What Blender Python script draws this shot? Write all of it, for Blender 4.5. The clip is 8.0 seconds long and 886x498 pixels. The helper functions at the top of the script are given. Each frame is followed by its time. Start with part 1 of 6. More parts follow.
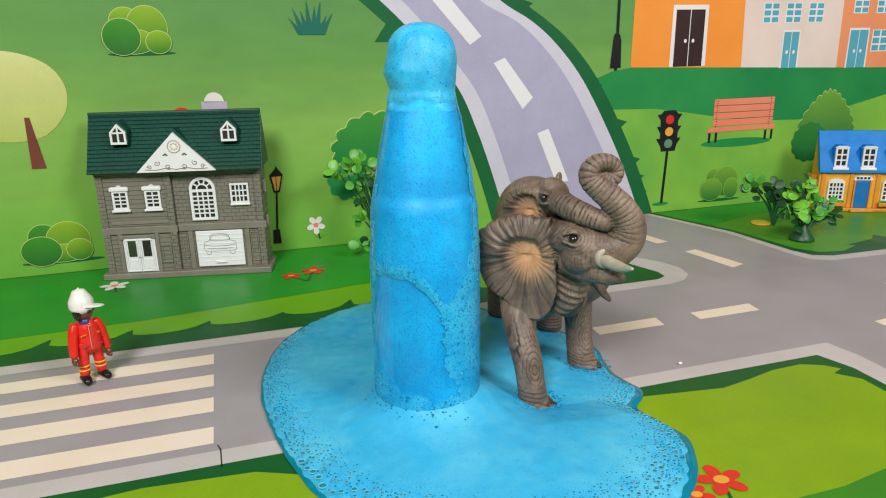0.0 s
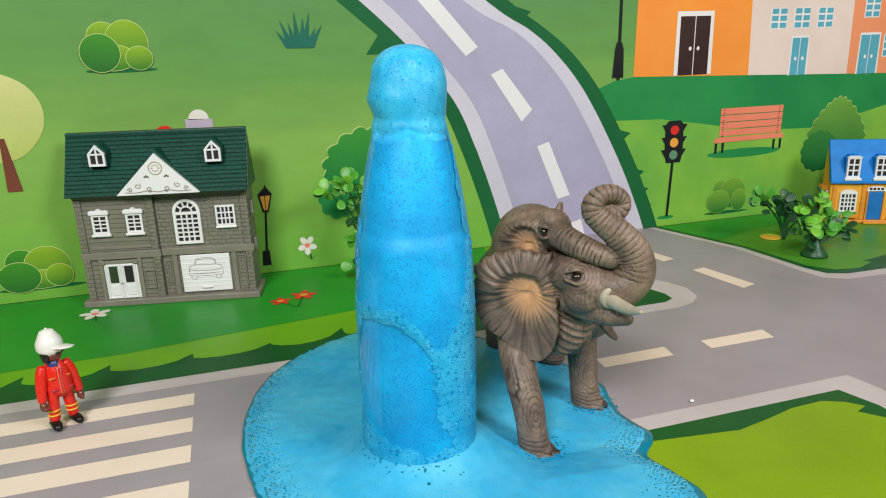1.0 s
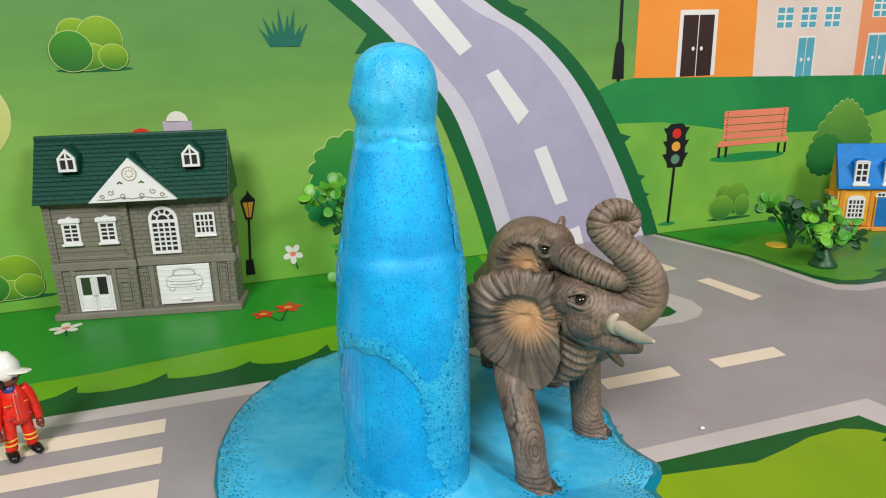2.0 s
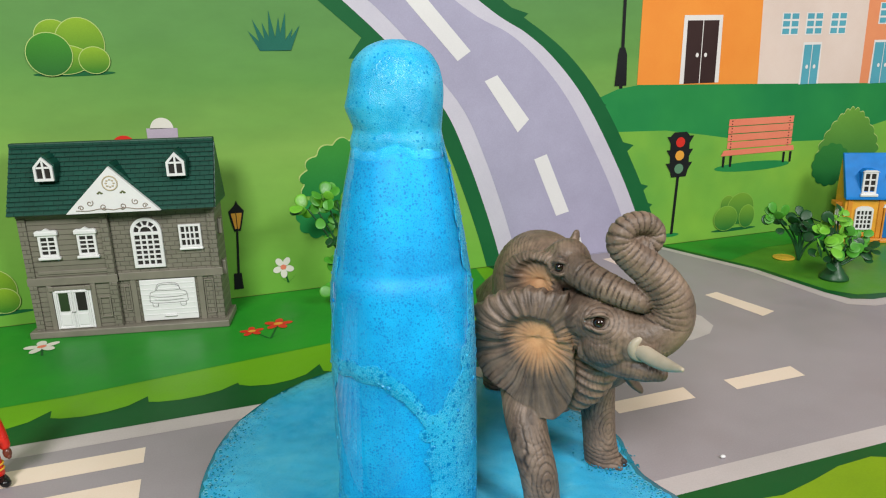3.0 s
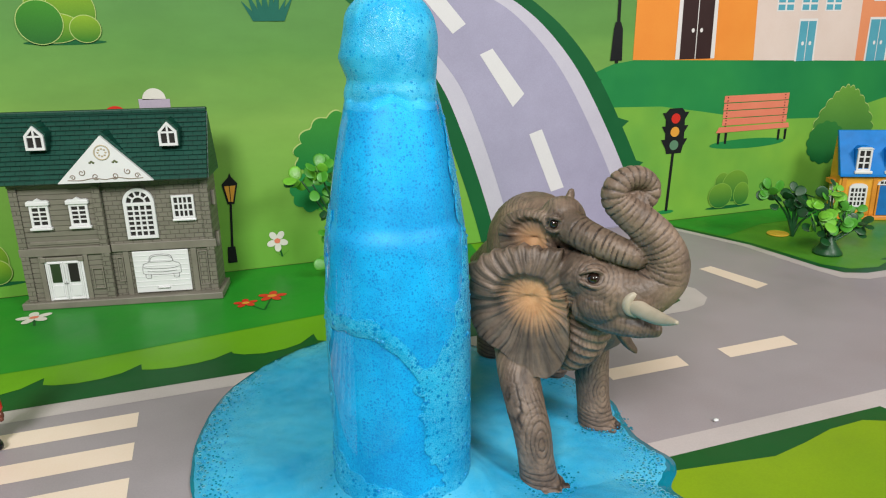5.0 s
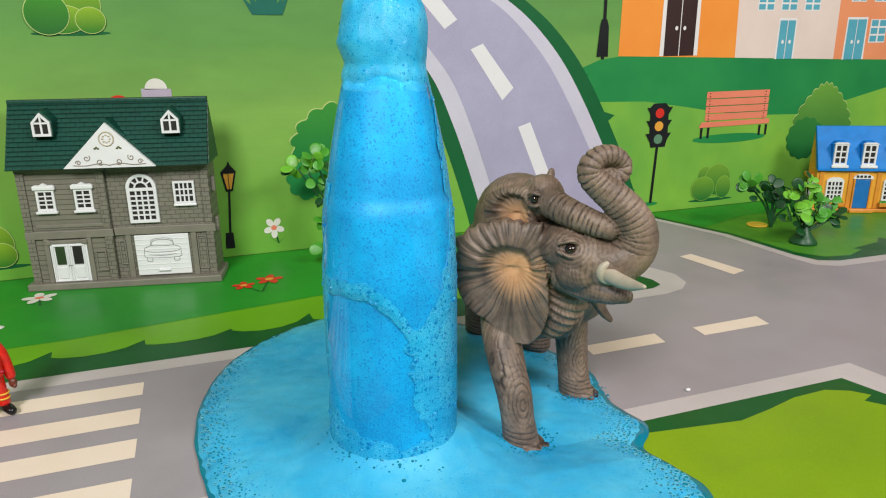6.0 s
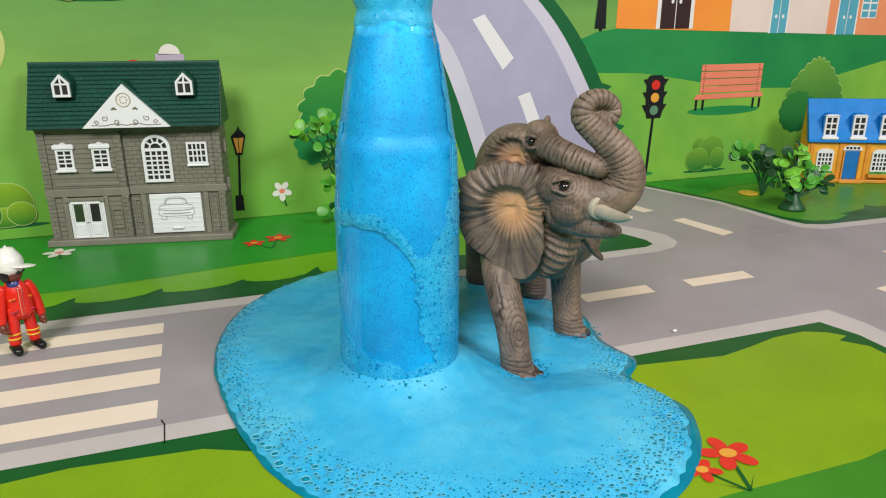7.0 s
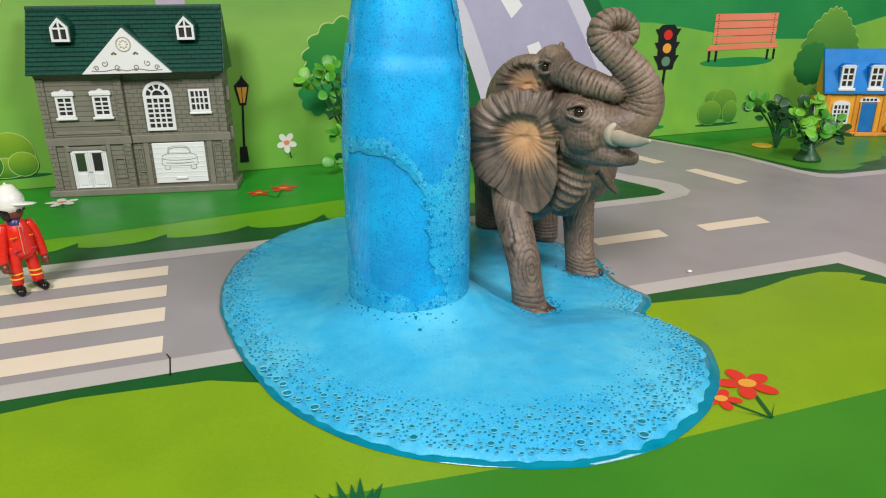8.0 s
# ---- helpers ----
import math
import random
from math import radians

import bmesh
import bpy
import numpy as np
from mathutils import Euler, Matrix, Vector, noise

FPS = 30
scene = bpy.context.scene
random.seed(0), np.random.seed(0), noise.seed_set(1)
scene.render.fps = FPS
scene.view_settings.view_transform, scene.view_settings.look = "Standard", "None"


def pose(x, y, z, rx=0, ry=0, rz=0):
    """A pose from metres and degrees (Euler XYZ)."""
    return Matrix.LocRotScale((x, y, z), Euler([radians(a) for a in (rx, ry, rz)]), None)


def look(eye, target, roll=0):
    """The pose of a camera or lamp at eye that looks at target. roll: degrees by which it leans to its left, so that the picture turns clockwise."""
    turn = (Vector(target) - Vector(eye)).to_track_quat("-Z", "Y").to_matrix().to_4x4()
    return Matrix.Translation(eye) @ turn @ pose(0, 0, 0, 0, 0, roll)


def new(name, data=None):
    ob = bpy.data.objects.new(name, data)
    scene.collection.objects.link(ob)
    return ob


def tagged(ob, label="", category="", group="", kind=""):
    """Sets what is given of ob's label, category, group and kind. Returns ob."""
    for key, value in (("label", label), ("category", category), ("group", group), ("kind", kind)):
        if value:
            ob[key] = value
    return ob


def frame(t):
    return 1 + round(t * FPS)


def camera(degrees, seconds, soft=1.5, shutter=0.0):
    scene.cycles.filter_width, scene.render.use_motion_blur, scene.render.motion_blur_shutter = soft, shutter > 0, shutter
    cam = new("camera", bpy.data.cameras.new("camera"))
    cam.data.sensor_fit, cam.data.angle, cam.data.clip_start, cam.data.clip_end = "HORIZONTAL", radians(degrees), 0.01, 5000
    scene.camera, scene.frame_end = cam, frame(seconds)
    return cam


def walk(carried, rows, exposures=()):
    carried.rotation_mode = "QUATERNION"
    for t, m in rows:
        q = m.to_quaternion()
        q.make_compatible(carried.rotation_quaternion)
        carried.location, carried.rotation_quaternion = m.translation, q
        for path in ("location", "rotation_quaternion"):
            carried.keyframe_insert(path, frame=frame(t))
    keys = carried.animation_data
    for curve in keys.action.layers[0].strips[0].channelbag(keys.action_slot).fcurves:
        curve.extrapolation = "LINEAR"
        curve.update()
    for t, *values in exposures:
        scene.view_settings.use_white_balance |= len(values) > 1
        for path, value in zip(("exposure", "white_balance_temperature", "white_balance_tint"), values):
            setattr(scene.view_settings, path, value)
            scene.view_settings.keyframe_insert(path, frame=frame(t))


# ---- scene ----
cam = camera(64.9, 8.0, soft=1.15)
PATH = [
    (0, (0.035, 0.024, 0.244), (0.599, 1.854, -0.334), -1.1),
    (0.5, (0.045, 0.042, 0.25), (0.607, 1.871, -0.329), -1.4),
    (1, (0.053, 0.06, 0.255), (0.612, 1.893, -0.32), -1.7),
    (1.5, (0.061, 0.078, 0.255), (0.625, 1.906, -0.328), -1.6),
    (3, (0.07, 0.129, 0.249), (0.671, 1.955, -0.303), -1.3),
    (3.5, (0.07, 0.137, 0.245), (0.679, 1.961, -0.303), -1.2),
    (4, (0.07, 0.138, 0.24), (0.675, 1.957, -0.327), -1.1),
    (4.5, (0.07, 0.134, 0.236), (0.673, 1.95, -0.345), -1.2),
    (6, (0.061, 0.097, 0.228), (0.692, 1.903, -0.355), -0.6),
    (6.5, (0.054, 0.075, 0.221), (0.678, 1.88, -0.37), -0.7),
    (7, (0.047, 0.063, 0.21), (0.674, 1.859, -0.406), -0.3),
    (7.5, (0.045, 0.059, 0.196), (0.652, 1.852, -0.45), -0.9),
    (8, (0.045, 0.067, 0.184), (0.65, 1.845, -0.504), -0.6),
]
walk(cam, [(t, look(eye, target, roll)) for t, eye, target, roll in PATH], exposures=[(0, 0.0), (8, 0.0)])

# ---- light: an unseen key panel and an added fill panel in a closed room ----
world = bpy.data.worlds.new("room_air")
world.use_nodes = True
world.node_tree.nodes["Background"].inputs[0].default_value = (0.9, 0.95, 1.0, 1)
world.node_tree.nodes["Background"].inputs[1].default_value = 0.02
scene.world = world


def panel_light(eye, target, size, watts, colour):
    d = bpy.data.lights.new("unseen_panel_light", "AREA")
    d.shape, d.size, d.energy, d.color = "SQUARE", size, watts, colour
    o = new("unseen_panel_light", d)
    o.matrix_world = look(eye, target)
    return o


# key panel, out of view below the ceiling, placed from how the shadows fall
panel_light((-0.60, -0.82, 1.30), (0.3, 0.75, 0.12), 0.50, 35.5, (1.0, 0.98, 0.965))
# fill panel, added to lift the right side of the mural
panel_light((1.10, -0.85, 1.24), (0.60, 0.80, 0.15), 0.60, 23.5, (1.0, 0.985, 0.975))


# ---- materials ----
def lin(r, g, b, k=1.0):
    f = lambda v: (v / 12.92 if v <= 0.04045 else ((v + 0.055) / 1.055) ** 2.4)
    return (f(r / 255) * k, f(g / 255) * k, f(b / 255) * k, 1)


def material(name):
    m = bpy.data.materials.new(name)
    m.use_nodes = True
    nt = m.node_tree
    return m, nt, nt.nodes["Principled BSDF"]


def link(nt, a, b):
    nt.links.new(a, b)


def noise_node(nt, scale, detail=4.0, rough=0.55, stretch=None, dims="Object"):
    co = nt.nodes.new("ShaderNodeTexCoord")
    n = nt.nodes.new("ShaderNodeTexNoise")
    n.inputs["Scale"].default_value, n.inputs["Detail"].default_value, n.inputs["Roughness"].default_value = scale, detail, rough
    if stretch:
        mp = nt.nodes.new("ShaderNodeMapping")
        mp.inputs["Scale"].default_value = stretch
        link(nt, co.outputs[dims], mp.inputs[0])
        link(nt, mp.outputs[0], n.inputs["Vector"])
    else:
        link(nt, co.outputs[dims], n.inputs["Vector"])
    return n


def ramp_node(nt, fac, stops):
    r = nt.nodes.new("ShaderNodeValToRGB")
    e = r.color_ramp.elements
    while len(e) < len(stops):
        e.new(0.5)
    for k, (p, c) in zip(e, stops):
        k.position, k.color = p, c
    link(nt, fac, r.inputs[0])
    return r


def mix_node(nt, fac, a, b, mode="MIX"):
    m = nt.nodes.new("ShaderNodeMix")
    m.data_type, m.blend_type = "RGBA", mode
    for sock, v in ((m.inputs[0], fac), (m.inputs[6], a), (m.inputs[7], b)):
        if hasattr(v, "links"):
            link(nt, v, sock)
        else:
            sock.default_value = v
    return m.outputs[2]


def bump_node(nt, bsdf, height, strength, dist):
    b = nt.nodes.new("ShaderNodeBump")
    b.inputs["Strength"].default_value, b.inputs["Distance"].default_value = strength, dist
    link(nt, height, b.inputs["Height"])
    link(nt, b.outputs[0], bsdf.inputs["Normal"])
    return b


def print_mat(name, a, b=None, rough=0.42, axis=None, k=0.82):
    """Ink on a vinyl sheet: two tones of one colour, a faint weave and dust."""
    m, nt, s = material(name)
    a = lin(*a, k)
    b = lin(*b, k) if b else tuple(v * 0.9 for v in a[:3]) + (1,)
    n = noise_node(nt, 9.0, 3.0)
    if axis is None:
        col = ramp_node(nt, n.outputs[0], [(0.35, a), (0.7, b)]).outputs[0]
    else:
        co = nt.nodes.new("ShaderNodeTexCoord")
        sep = nt.nodes.new("ShaderNodeSeparateXYZ")
        link(nt, co.outputs["Generated"], sep.inputs[0])
        col = ramp_node(nt, sep.outputs[axis], [(0.0, a), (1.0, b)]).outputs[0]
    dust = noise_node(nt, 900.0, 2.0)
    col = mix_node(nt, 0.14, col, ramp_node(nt, dust.outputs[0], [(0.3, (0.35, 0.35, 0.35, 1)), (0.7, (0.65, 0.65, 0.65, 1))]).outputs[0], "OVERLAY")
    smear = noise_node(nt, 24.0, 5.0, 0.65)
    col = mix_node(nt, 0.10, col, ramp_node(nt, smear.outputs[0], [(0.35, (0.3, 0.3, 0.3, 1)), (0.7, (0.7, 0.7, 0.7, 1))]).outputs[0], "OVERLAY")
    link(nt, col, s.inputs["Base Color"])
    s.inputs["Specular IOR Level"].default_value = 0.22
    r = ramp_node(nt, smear.outputs[0], [(0.3, (rough - 0.07,) * 3 + (1,)), (0.75, (rough + 0.12,) * 3 + (1,))])
    link(nt, r.outputs[0], s.inputs["Roughness"])
    wave = noise_node(nt, 14.0, 2.0)
    bump_node(nt, s, wave.outputs[0], 0.10, 0.004)
    return m


def plastic(name, a, rough=0.38, var=0.12, k=0.85, grain=350.0, coat=0.0):
    m, nt, s = material(name)
    a = lin(*a, k)
    n = noise_node(nt, 60.0, 4.0)
    lo = tuple(v * (1 - var) for v in a[:3]) + (1,)
    hi = tuple(min(1, v * (1 + var)) for v in a[:3]) + (1,)
    link(nt, ramp_node(nt, n.outputs[0], [(0.3, lo), (0.7, hi)]).outputs[0], s.inputs["Base Color"])
    g = noise_node(nt, grain, 3.0)
    link(nt, ramp_node(nt, g.outputs[0], [(0.3, (rough - 0.08,) * 3 + (1,)), (0.7, (rough + 0.1,) * 3 + (1,))]).outputs[0], s.inputs["Roughness"])
    bump_node(nt, s, g.outputs[0], 0.12, 0.0005)
    s.inputs["Coat Weight"].default_value = coat
    return m


ROAD = print_mat("road_ink", (172, 163, 168), (163, 154, 158), 0.36)
KERB = print_mat("kerb_ink", (210, 199, 198), (200, 190, 188), 0.36)
STRIPE = print_mat("cream_ink", (252, 232, 214), (246, 224, 204), 0.36)
G_DARK = print_mat("dark_green_ink", (20, 96, 42), (16, 84, 38), 0.36)
G_LIME = print_mat("lime_ink", (118, 182, 30), (106, 170, 28), 0.36)
G_NEAR = print_mat("near_lime_ink", (142, 176, 24), (128, 165, 26), 0.36)
G_STRIP = print_mat("strip_green_ink", (46, 158, 44), (36, 142, 46), 0.36)
G_SHADE = print_mat("shade_green_ink", (70, 144, 36), (58, 132, 36), 0.36)
G_RIGHT = print_mat("right_green_ink", (92, 160, 42), (66, 146, 42), 0.36)


def washed_green():
    """The mural's meadow: soft bands of green that run into one another, printed unevenly."""
    m = print_mat("mural_meadow_ink", (118, 176, 84), (106, 162, 82), 0.5)
    nt = m.node_tree
    bsdf = nt.nodes["Principled BSDF"]
    co = nt.nodes.new("ShaderNodeTexCoord")
    sep = nt.nodes.new("ShaderNodeSeparateXYZ")
    link(nt, co.outputs["Object"], sep.inputs[0])
    drift = noise_node(nt, 5.0, 4.0, 0.6, stretch=(0.5, 1.0, 1.6))
    add = nt.nodes.new("ShaderNodeMath")
    add.operation = "MULTIPLY_ADD"
    add.inputs[1].default_value = 0.13
    link(nt, drift.outputs[0], add.inputs[0])
    link(nt, sep.outputs[2], add.inputs[2])
    k = 0.82
    col = ramp_node(nt, add.outputs[0], [(0.06, lin(116, 182, 66, k)), (0.15, lin(132, 186, 78, k)), (0.22, lin(138, 184, 86, k)), (0.30, lin(108, 162, 80, k)), (0.40, lin(98, 150, 84, k))]).outputs[0]
    smear = noise_node(nt, 30.0, 5.0, 0.65, stretch=(0.6, 1.0, 1.4))
    col = mix_node(nt, 0.16, col, ramp_node(nt, smear.outputs[0], [(0.35, (0.34, 0.34, 0.34, 1)), (0.7, (0.66, 0.66, 0.66, 1))]).outputs[0], "OVERLAY")
    link(nt, col, bsdf.inputs["Base Color"])
    return m


M_BACK = washed_green()
M_HILL = print_mat("mural_hill_ink", (140, 196, 72), (112, 178, 72), 0.5)
M_DHILL = print_mat("mural_dark_hill_ink", (32, 136, 74), (46, 150, 76), 0.5)
M_DARK = print_mat("mural_dark_green_ink", (20, 98, 54), (28, 106, 58), 0.5)
M_ROAD = print_mat("mural_road_ink", (182, 178, 204), (173, 169, 195), 0.5)
M_KERB = print_mat("mural_kerb_ink", (216, 212, 226), (208, 204, 218), 0.5)
M_DASH = print_mat("mural_dash_ink", (242, 240, 240), (234, 232, 234), 0.5)
M_ORANGE = print_mat("orange_ink", (255, 160, 66), (250, 152, 62), 0.5)
M_BEIGE = print_mat("beige_ink", (240, 220, 208), (232, 212, 200), 0.5)
M_SALMON = print_mat("salmon_ink", (246, 158, 110), (240, 150, 104), 0.5)
M_WHITE = print_mat("white_ink", (244, 240, 236), (236, 232, 228), 0.5)
M_TEAL = print_mat("teal_ink", (96, 178, 196), (88, 168, 188), 0.5)
M_BROWN = print_mat("dark_brown_ink", (64, 44, 42), (56, 38, 38), 0.5)
M_TRUNK = print_mat("trunk_ink", (134, 74, 54), (120, 66, 50), 0.5)
M_BLACK = print_mat("black_ink", (24, 26, 28), (30, 32, 34), 0.5)
M_BENCH = print_mat("bench_ink", (246, 142, 112), (240, 134, 106), 0.5)
M_RED = print_mat("red_ink", (232, 60, 44), (220, 50, 40), 0.45)
M_AMBER = print_mat("amber_ink", (244, 176, 70), (236, 166, 64), 0.45)
M_GLASSGREEN = print_mat("grey_green_ink", (104, 148, 116), (96, 140, 110), 0.5)
M_YTREE = print_mat("pale_yellow_ink", (186, 200, 104), (220, 220, 150), 0.5, axis=2)
M_BUSH = print_mat("bush_ink", (52, 128, 40), (148, 186, 48), 0.5, axis=2)
M_BUSHD = print_mat("bush_dark_ink", (44, 112, 46), (70, 150, 44), 0.5, axis=2)
M_BUSHR = print_mat("faded_bush_ink", (40, 120, 52), (124, 172, 58), 0.5, axis=2)
M_RIMR = print_mat("faded_rim_ink", (150, 196, 84), (140, 188, 80), 0.5)
M_LOBE = print_mat("tree_lobe_ink", (22, 108, 54), (56, 136, 60), 0.5, axis=2)
M_TREER = print_mat("far_tree_ink", (26, 116, 58), (116, 172, 66), 0.5, axis=2)
M_RIM = print_mat("bush_rim_ink", (200, 220, 136), (188, 210, 124), 0.5)
M_TREE = print_mat("tree_ink", (24, 126, 62), (64, 152, 58), 0.5, axis=2)
M_TUFT = print_mat("tuft_ink", (32, 104, 92), (38, 116, 96), 0.5)
M_LILAC = print_mat("lilac_ink", (186, 172, 190), (204, 196, 208), 0.5)
M_PETAL = print_mat("petal_ink", (240, 238, 226), (232, 230, 216), 0.5)
WALLPAINT = print_mat("room_paint", (158, 155, 150), (146, 143, 138), 0.6)
TABLE = print_mat("table_board", (196, 170, 138), (176, 150, 120), 0.5)


# ---- mesh helpers ----
def part(name, bm, mat, parent, label="", smooth=False):
    me = bpy.data.meshes.new(name)
    bm.normal_update()
    if smooth:
        for f in bm.faces:
            f.smooth = True
    bm.to_mesh(me)
    bm.free()
    for m in (mat if isinstance(mat, (list, tuple)) else [mat]):
        me.materials.append(m)
    o = new(name, me)
    o.parent = parent
    if label:
        tagged(o, label)
    return o


def share(name, me, parent, m):
    o = new(name, me)
    o.parent = parent
    o.matrix_basis = m
    return o


def base(name, m, label, category, group="", kind=""):
    o = new(name)
    o.empty_display_size = 0.02
    o.matrix_world = m
    return tagged(o, label, category, group, kind)


def box(bm, x0, y0, z0, x1, y1, z1, bevel=0.0, idx=0):
    r = bmesh.ops.create_cube(bm, size=1.0, matrix=Matrix.Translation(((x0 + x1) / 2, (y0 + y1) / 2, (z0 + z1) / 2)) @ Matrix.Diagonal((x1 - x0, y1 - y0, z1 - z0, 1)))
    faces = set(f for v in r["verts"] for f in v.link_faces)
    if bevel:
        e = list(set(e for f in faces for e in f.edges))
        g = bmesh.ops.bevel(bm, geom=e, offset=bevel, segments=2, profile=0.5, affect="EDGES")
        faces |= set(g["faces"])
    for f in faces:
        if f.is_valid:
            f.material_index = idx
    return bm


def ball(bm, c, r, idx=0, rot=None, seg=20, rings=12):
    r = r if isinstance(r, (tuple, list)) else (r, r, r)
    m = Matrix.Translation(c) @ (rot.to_4x4() if rot else Matrix()) @ Matrix.Diagonal((*r, 1))
    g = bmesh.ops.create_uvsphere(bm, u_segments=seg, v_segments=rings, radius=1.0, matrix=m)
    for f in set(f for v in g["verts"] for f in v.link_faces):
        f.material_index, f.smooth = idx, True
    return bm


def spline(pts, n=8, closed=False):
    p = [Vector(q) for q in pts]
    out = []
    count = len(p) if closed else len(p) - 1
    for i in range(count):
        if closed:
            a, b, c, d = p[i - 1], p[i], p[(i + 1) % len(p)], p[(i + 2) % len(p)]
        else:
            a, b, c, d = p[max(i - 1, 0)], p[i], p[i + 1], p[min(i + 2, len(p) - 1)]
        for k in range(n):
            t = k / n
            out.append(0.5 * (2 * b + (c - a) * t + (2 * a - 5 * b + 4 * c - d) * t * t + (3 * b - a - 3 * c + d) * t ** 3))
    if not closed:
        out.append(p[-1])
    return out


def tube(bm, pts, radii, seg=14, n=6, idx=0, rings=0.0, pitch=0.003, flat=1.0):
    """A tapered, rounded limb along a smooth line; rings: depth of the folds across it."""
    q = spline([(*p, r) for p, r in zip([tuple(v) for v in pts], radii)], n) if n > 1 else [Vector((*p, r)) for p, r in zip([tuple(v) for v in pts], radii)]
    q = [Vector(v) for v in q]
    pos = [Vector(v[:3]) for v in q]
    rad = [max(v[3], 1e-5) for v in q]
    up = Vector((0.13, 0.21, 0.97)).normalized()
    loops, run = [], 0.0
    for i, c in enumerate(pos):
        tan = (pos[min(i + 1, len(pos) - 1)] - pos[max(i - 1, 0)]).normalized()
        side = tan.cross(up)
        if side.length < 1e-3:
            side = tan.orthogonal()
        side.normalize()
        up = side.cross(tan).normalized()
        if i:
            run += (c - pos[i - 1]).length
        r = rad[i] + (rings * math.sin(run / pitch * 2 * math.pi) if rings else 0)
        loops.append([bm.verts.new(c + r * (math.cos(a) * side + flat * math.sin(a) * up)) for a in (2 * math.pi * k / seg for k in range(seg))])
    faces = []
    for a, b in zip(loops, loops[1:]):
        for k in range(seg):
            faces.append(bm.faces.new((a[k], a[(k + 1) % seg], b[(k + 1) % seg], b[k])))
    for ring, c, sgn in ((loops[0], pos[0], -1), (loops[-1], pos[-1], 1)):
        j = 0 if sgn < 0 else -1
        tan = (pos[1] - pos[0]).normalized() if sgn < 0 else (pos[-1] - pos[-2]).normalized()
        tip = bm.verts.new(c + sgn * tan * rad[j] * 0.6)
        mid = [bm.verts.new(c + (v.co - c) * 0.72 + sgn * tan * rad[j] * 0.42) for v in ring]
        for k in range(seg):
            a = (ring[k], ring[(k + 1) % seg], mid[(k + 1) % seg], mid[k])
            b = (mid[k], mid[(k + 1) % seg], tip)
            faces.append(bm.faces.new(a if sgn > 0 else a[::-1]))
            faces.append(bm.faces.new(b if sgn > 0 else b[::-1]))
    for f in faces:
        f.material_index, f.smooth = idx, True
    return bm


def lathe(bm, prof, seg=64, idx=0, wave=None):
    """prof: (radius, z) from bottom to top about the z axis."""
    loops = []
    for r, z in prof:
        loops.append([bm.verts.new(((r + (wave(a, z) if wave else 0)) * math.cos(a), (r + (wave(a, z) if wave else 0)) * math.sin(a), z)) for a in (2 * math.pi * k / seg for k in range(seg))])
    for a, b in zip(loops, loops[1:]):
        for k in range(seg):
            f = bm.faces.new((a[k], a[(k + 1) % seg], b[(k + 1) % seg], b[k]))
            f.material_index, f.smooth = idx, True
    for ring in (loops[0][::-1], loops[-1]):
        bm.faces.new(ring).material_index = idx
    return bm


def prism(bm, pts, y0, y1, idx=0):
    """A plate with the outline pts in x and z, from depth y0 (front) to y1."""
    a = [bm.verts.new((x, y0, z)) for x, z in pts]
    b = [bm.verts.new((x, y1, z)) for x, z in pts]
    n = len(pts)
    fs = [bm.faces.new(a), bm.faces.new(b[::-1])]
    for k in range(n):
        fs.append(bm.faces.new((a[k], b[k], b[(k + 1) % n], a[(k + 1) % n])))
    for f in fs:
        f.material_index = idx
    bmesh.ops.recalc_face_normals(bm, faces=fs)
    return bm


# ---- the setting: a printed sheet on the table and up the wall ----
WALL_Y = 0.858
LAYER = 0.00018


def oval(cx, cy, rx, ry, n=28, lean=0.0):
    c, s = math.cos(lean), math.sin(lean)
    return [(cx + rx * math.cos(a) * c - ry * math.sin(a) * s, cy + rx * math.cos(a) * s + ry * math.sin(a) * c) for a in (2 * math.pi * k / n for k in range(n))]


def scallop(cx, cy, rx, ry, lobes, depth=0.1, n=96, lean=0.0):
    out = []
    for k in range(n):
        a = 2 * math.pi * k / n
        r = 1 - depth + depth * abs(math.sin(a * lobes / 2 + 0.4))
        x, y = rx * r * math.cos(a), ry * r * math.sin(a)
        out.append((cx + x * math.cos(lean) - y * math.sin(lean), cy + x * math.sin(lean) + y * math.cos(lean)))
    return out


def soft(pts, n=6):
    return [tuple(v) for v in spline([(x, y) for x, y in pts], n, True)]


def inked(name, pts, mat, parent, level, wall=True, label=""):
    """A printed patch: a film lying a hair's breadth above the sheet."""
    bm = bmesh.new()
    h = level * LAYER
    v = [bm.verts.new((x, WALL_Y - h, y) if wall else (x, y, h)) for x, y in pts]
    f = bm.faces.new(v)
    f.normal_update()
    if f.normal.dot(Vector((0, -1, 0)) if wall else Vector((0, 0, 1))) < 0:
        f.normal_flip()
    bmesh.ops.triangulate(bm, faces=[f])
    return part(name, bm, mat, parent, label)


bm = box(bmesh.new(), -1.0, -0.7, -0.004, 1.5, WALL_Y + 0.006, 0.0)
FLOOR = tagged(part("floor", bm, ROAD, None), "grey printed vinyl play sheet with a road crossing", "play mat", kind="structure")
bm = box(bmesh.new(), -1.0, WALL_Y, 0.0, 1.5, WALL_Y + 0.006, 0.62)
MURAL = tagged(part("wall_north", bm, M_BACK, None), "green printed town mural sheet hung upright behind the table", "mural", kind="structure")
bm = box(bmesh.new(), -1.05, -0.75, -0.034, 1.55, WALL_Y + 0.03, -0.0045, 0.003)
TABLE_TOP = tagged(part("table_top", bm, TABLE, None), "pale wooden board under the play sheet", "table", kind="structure")
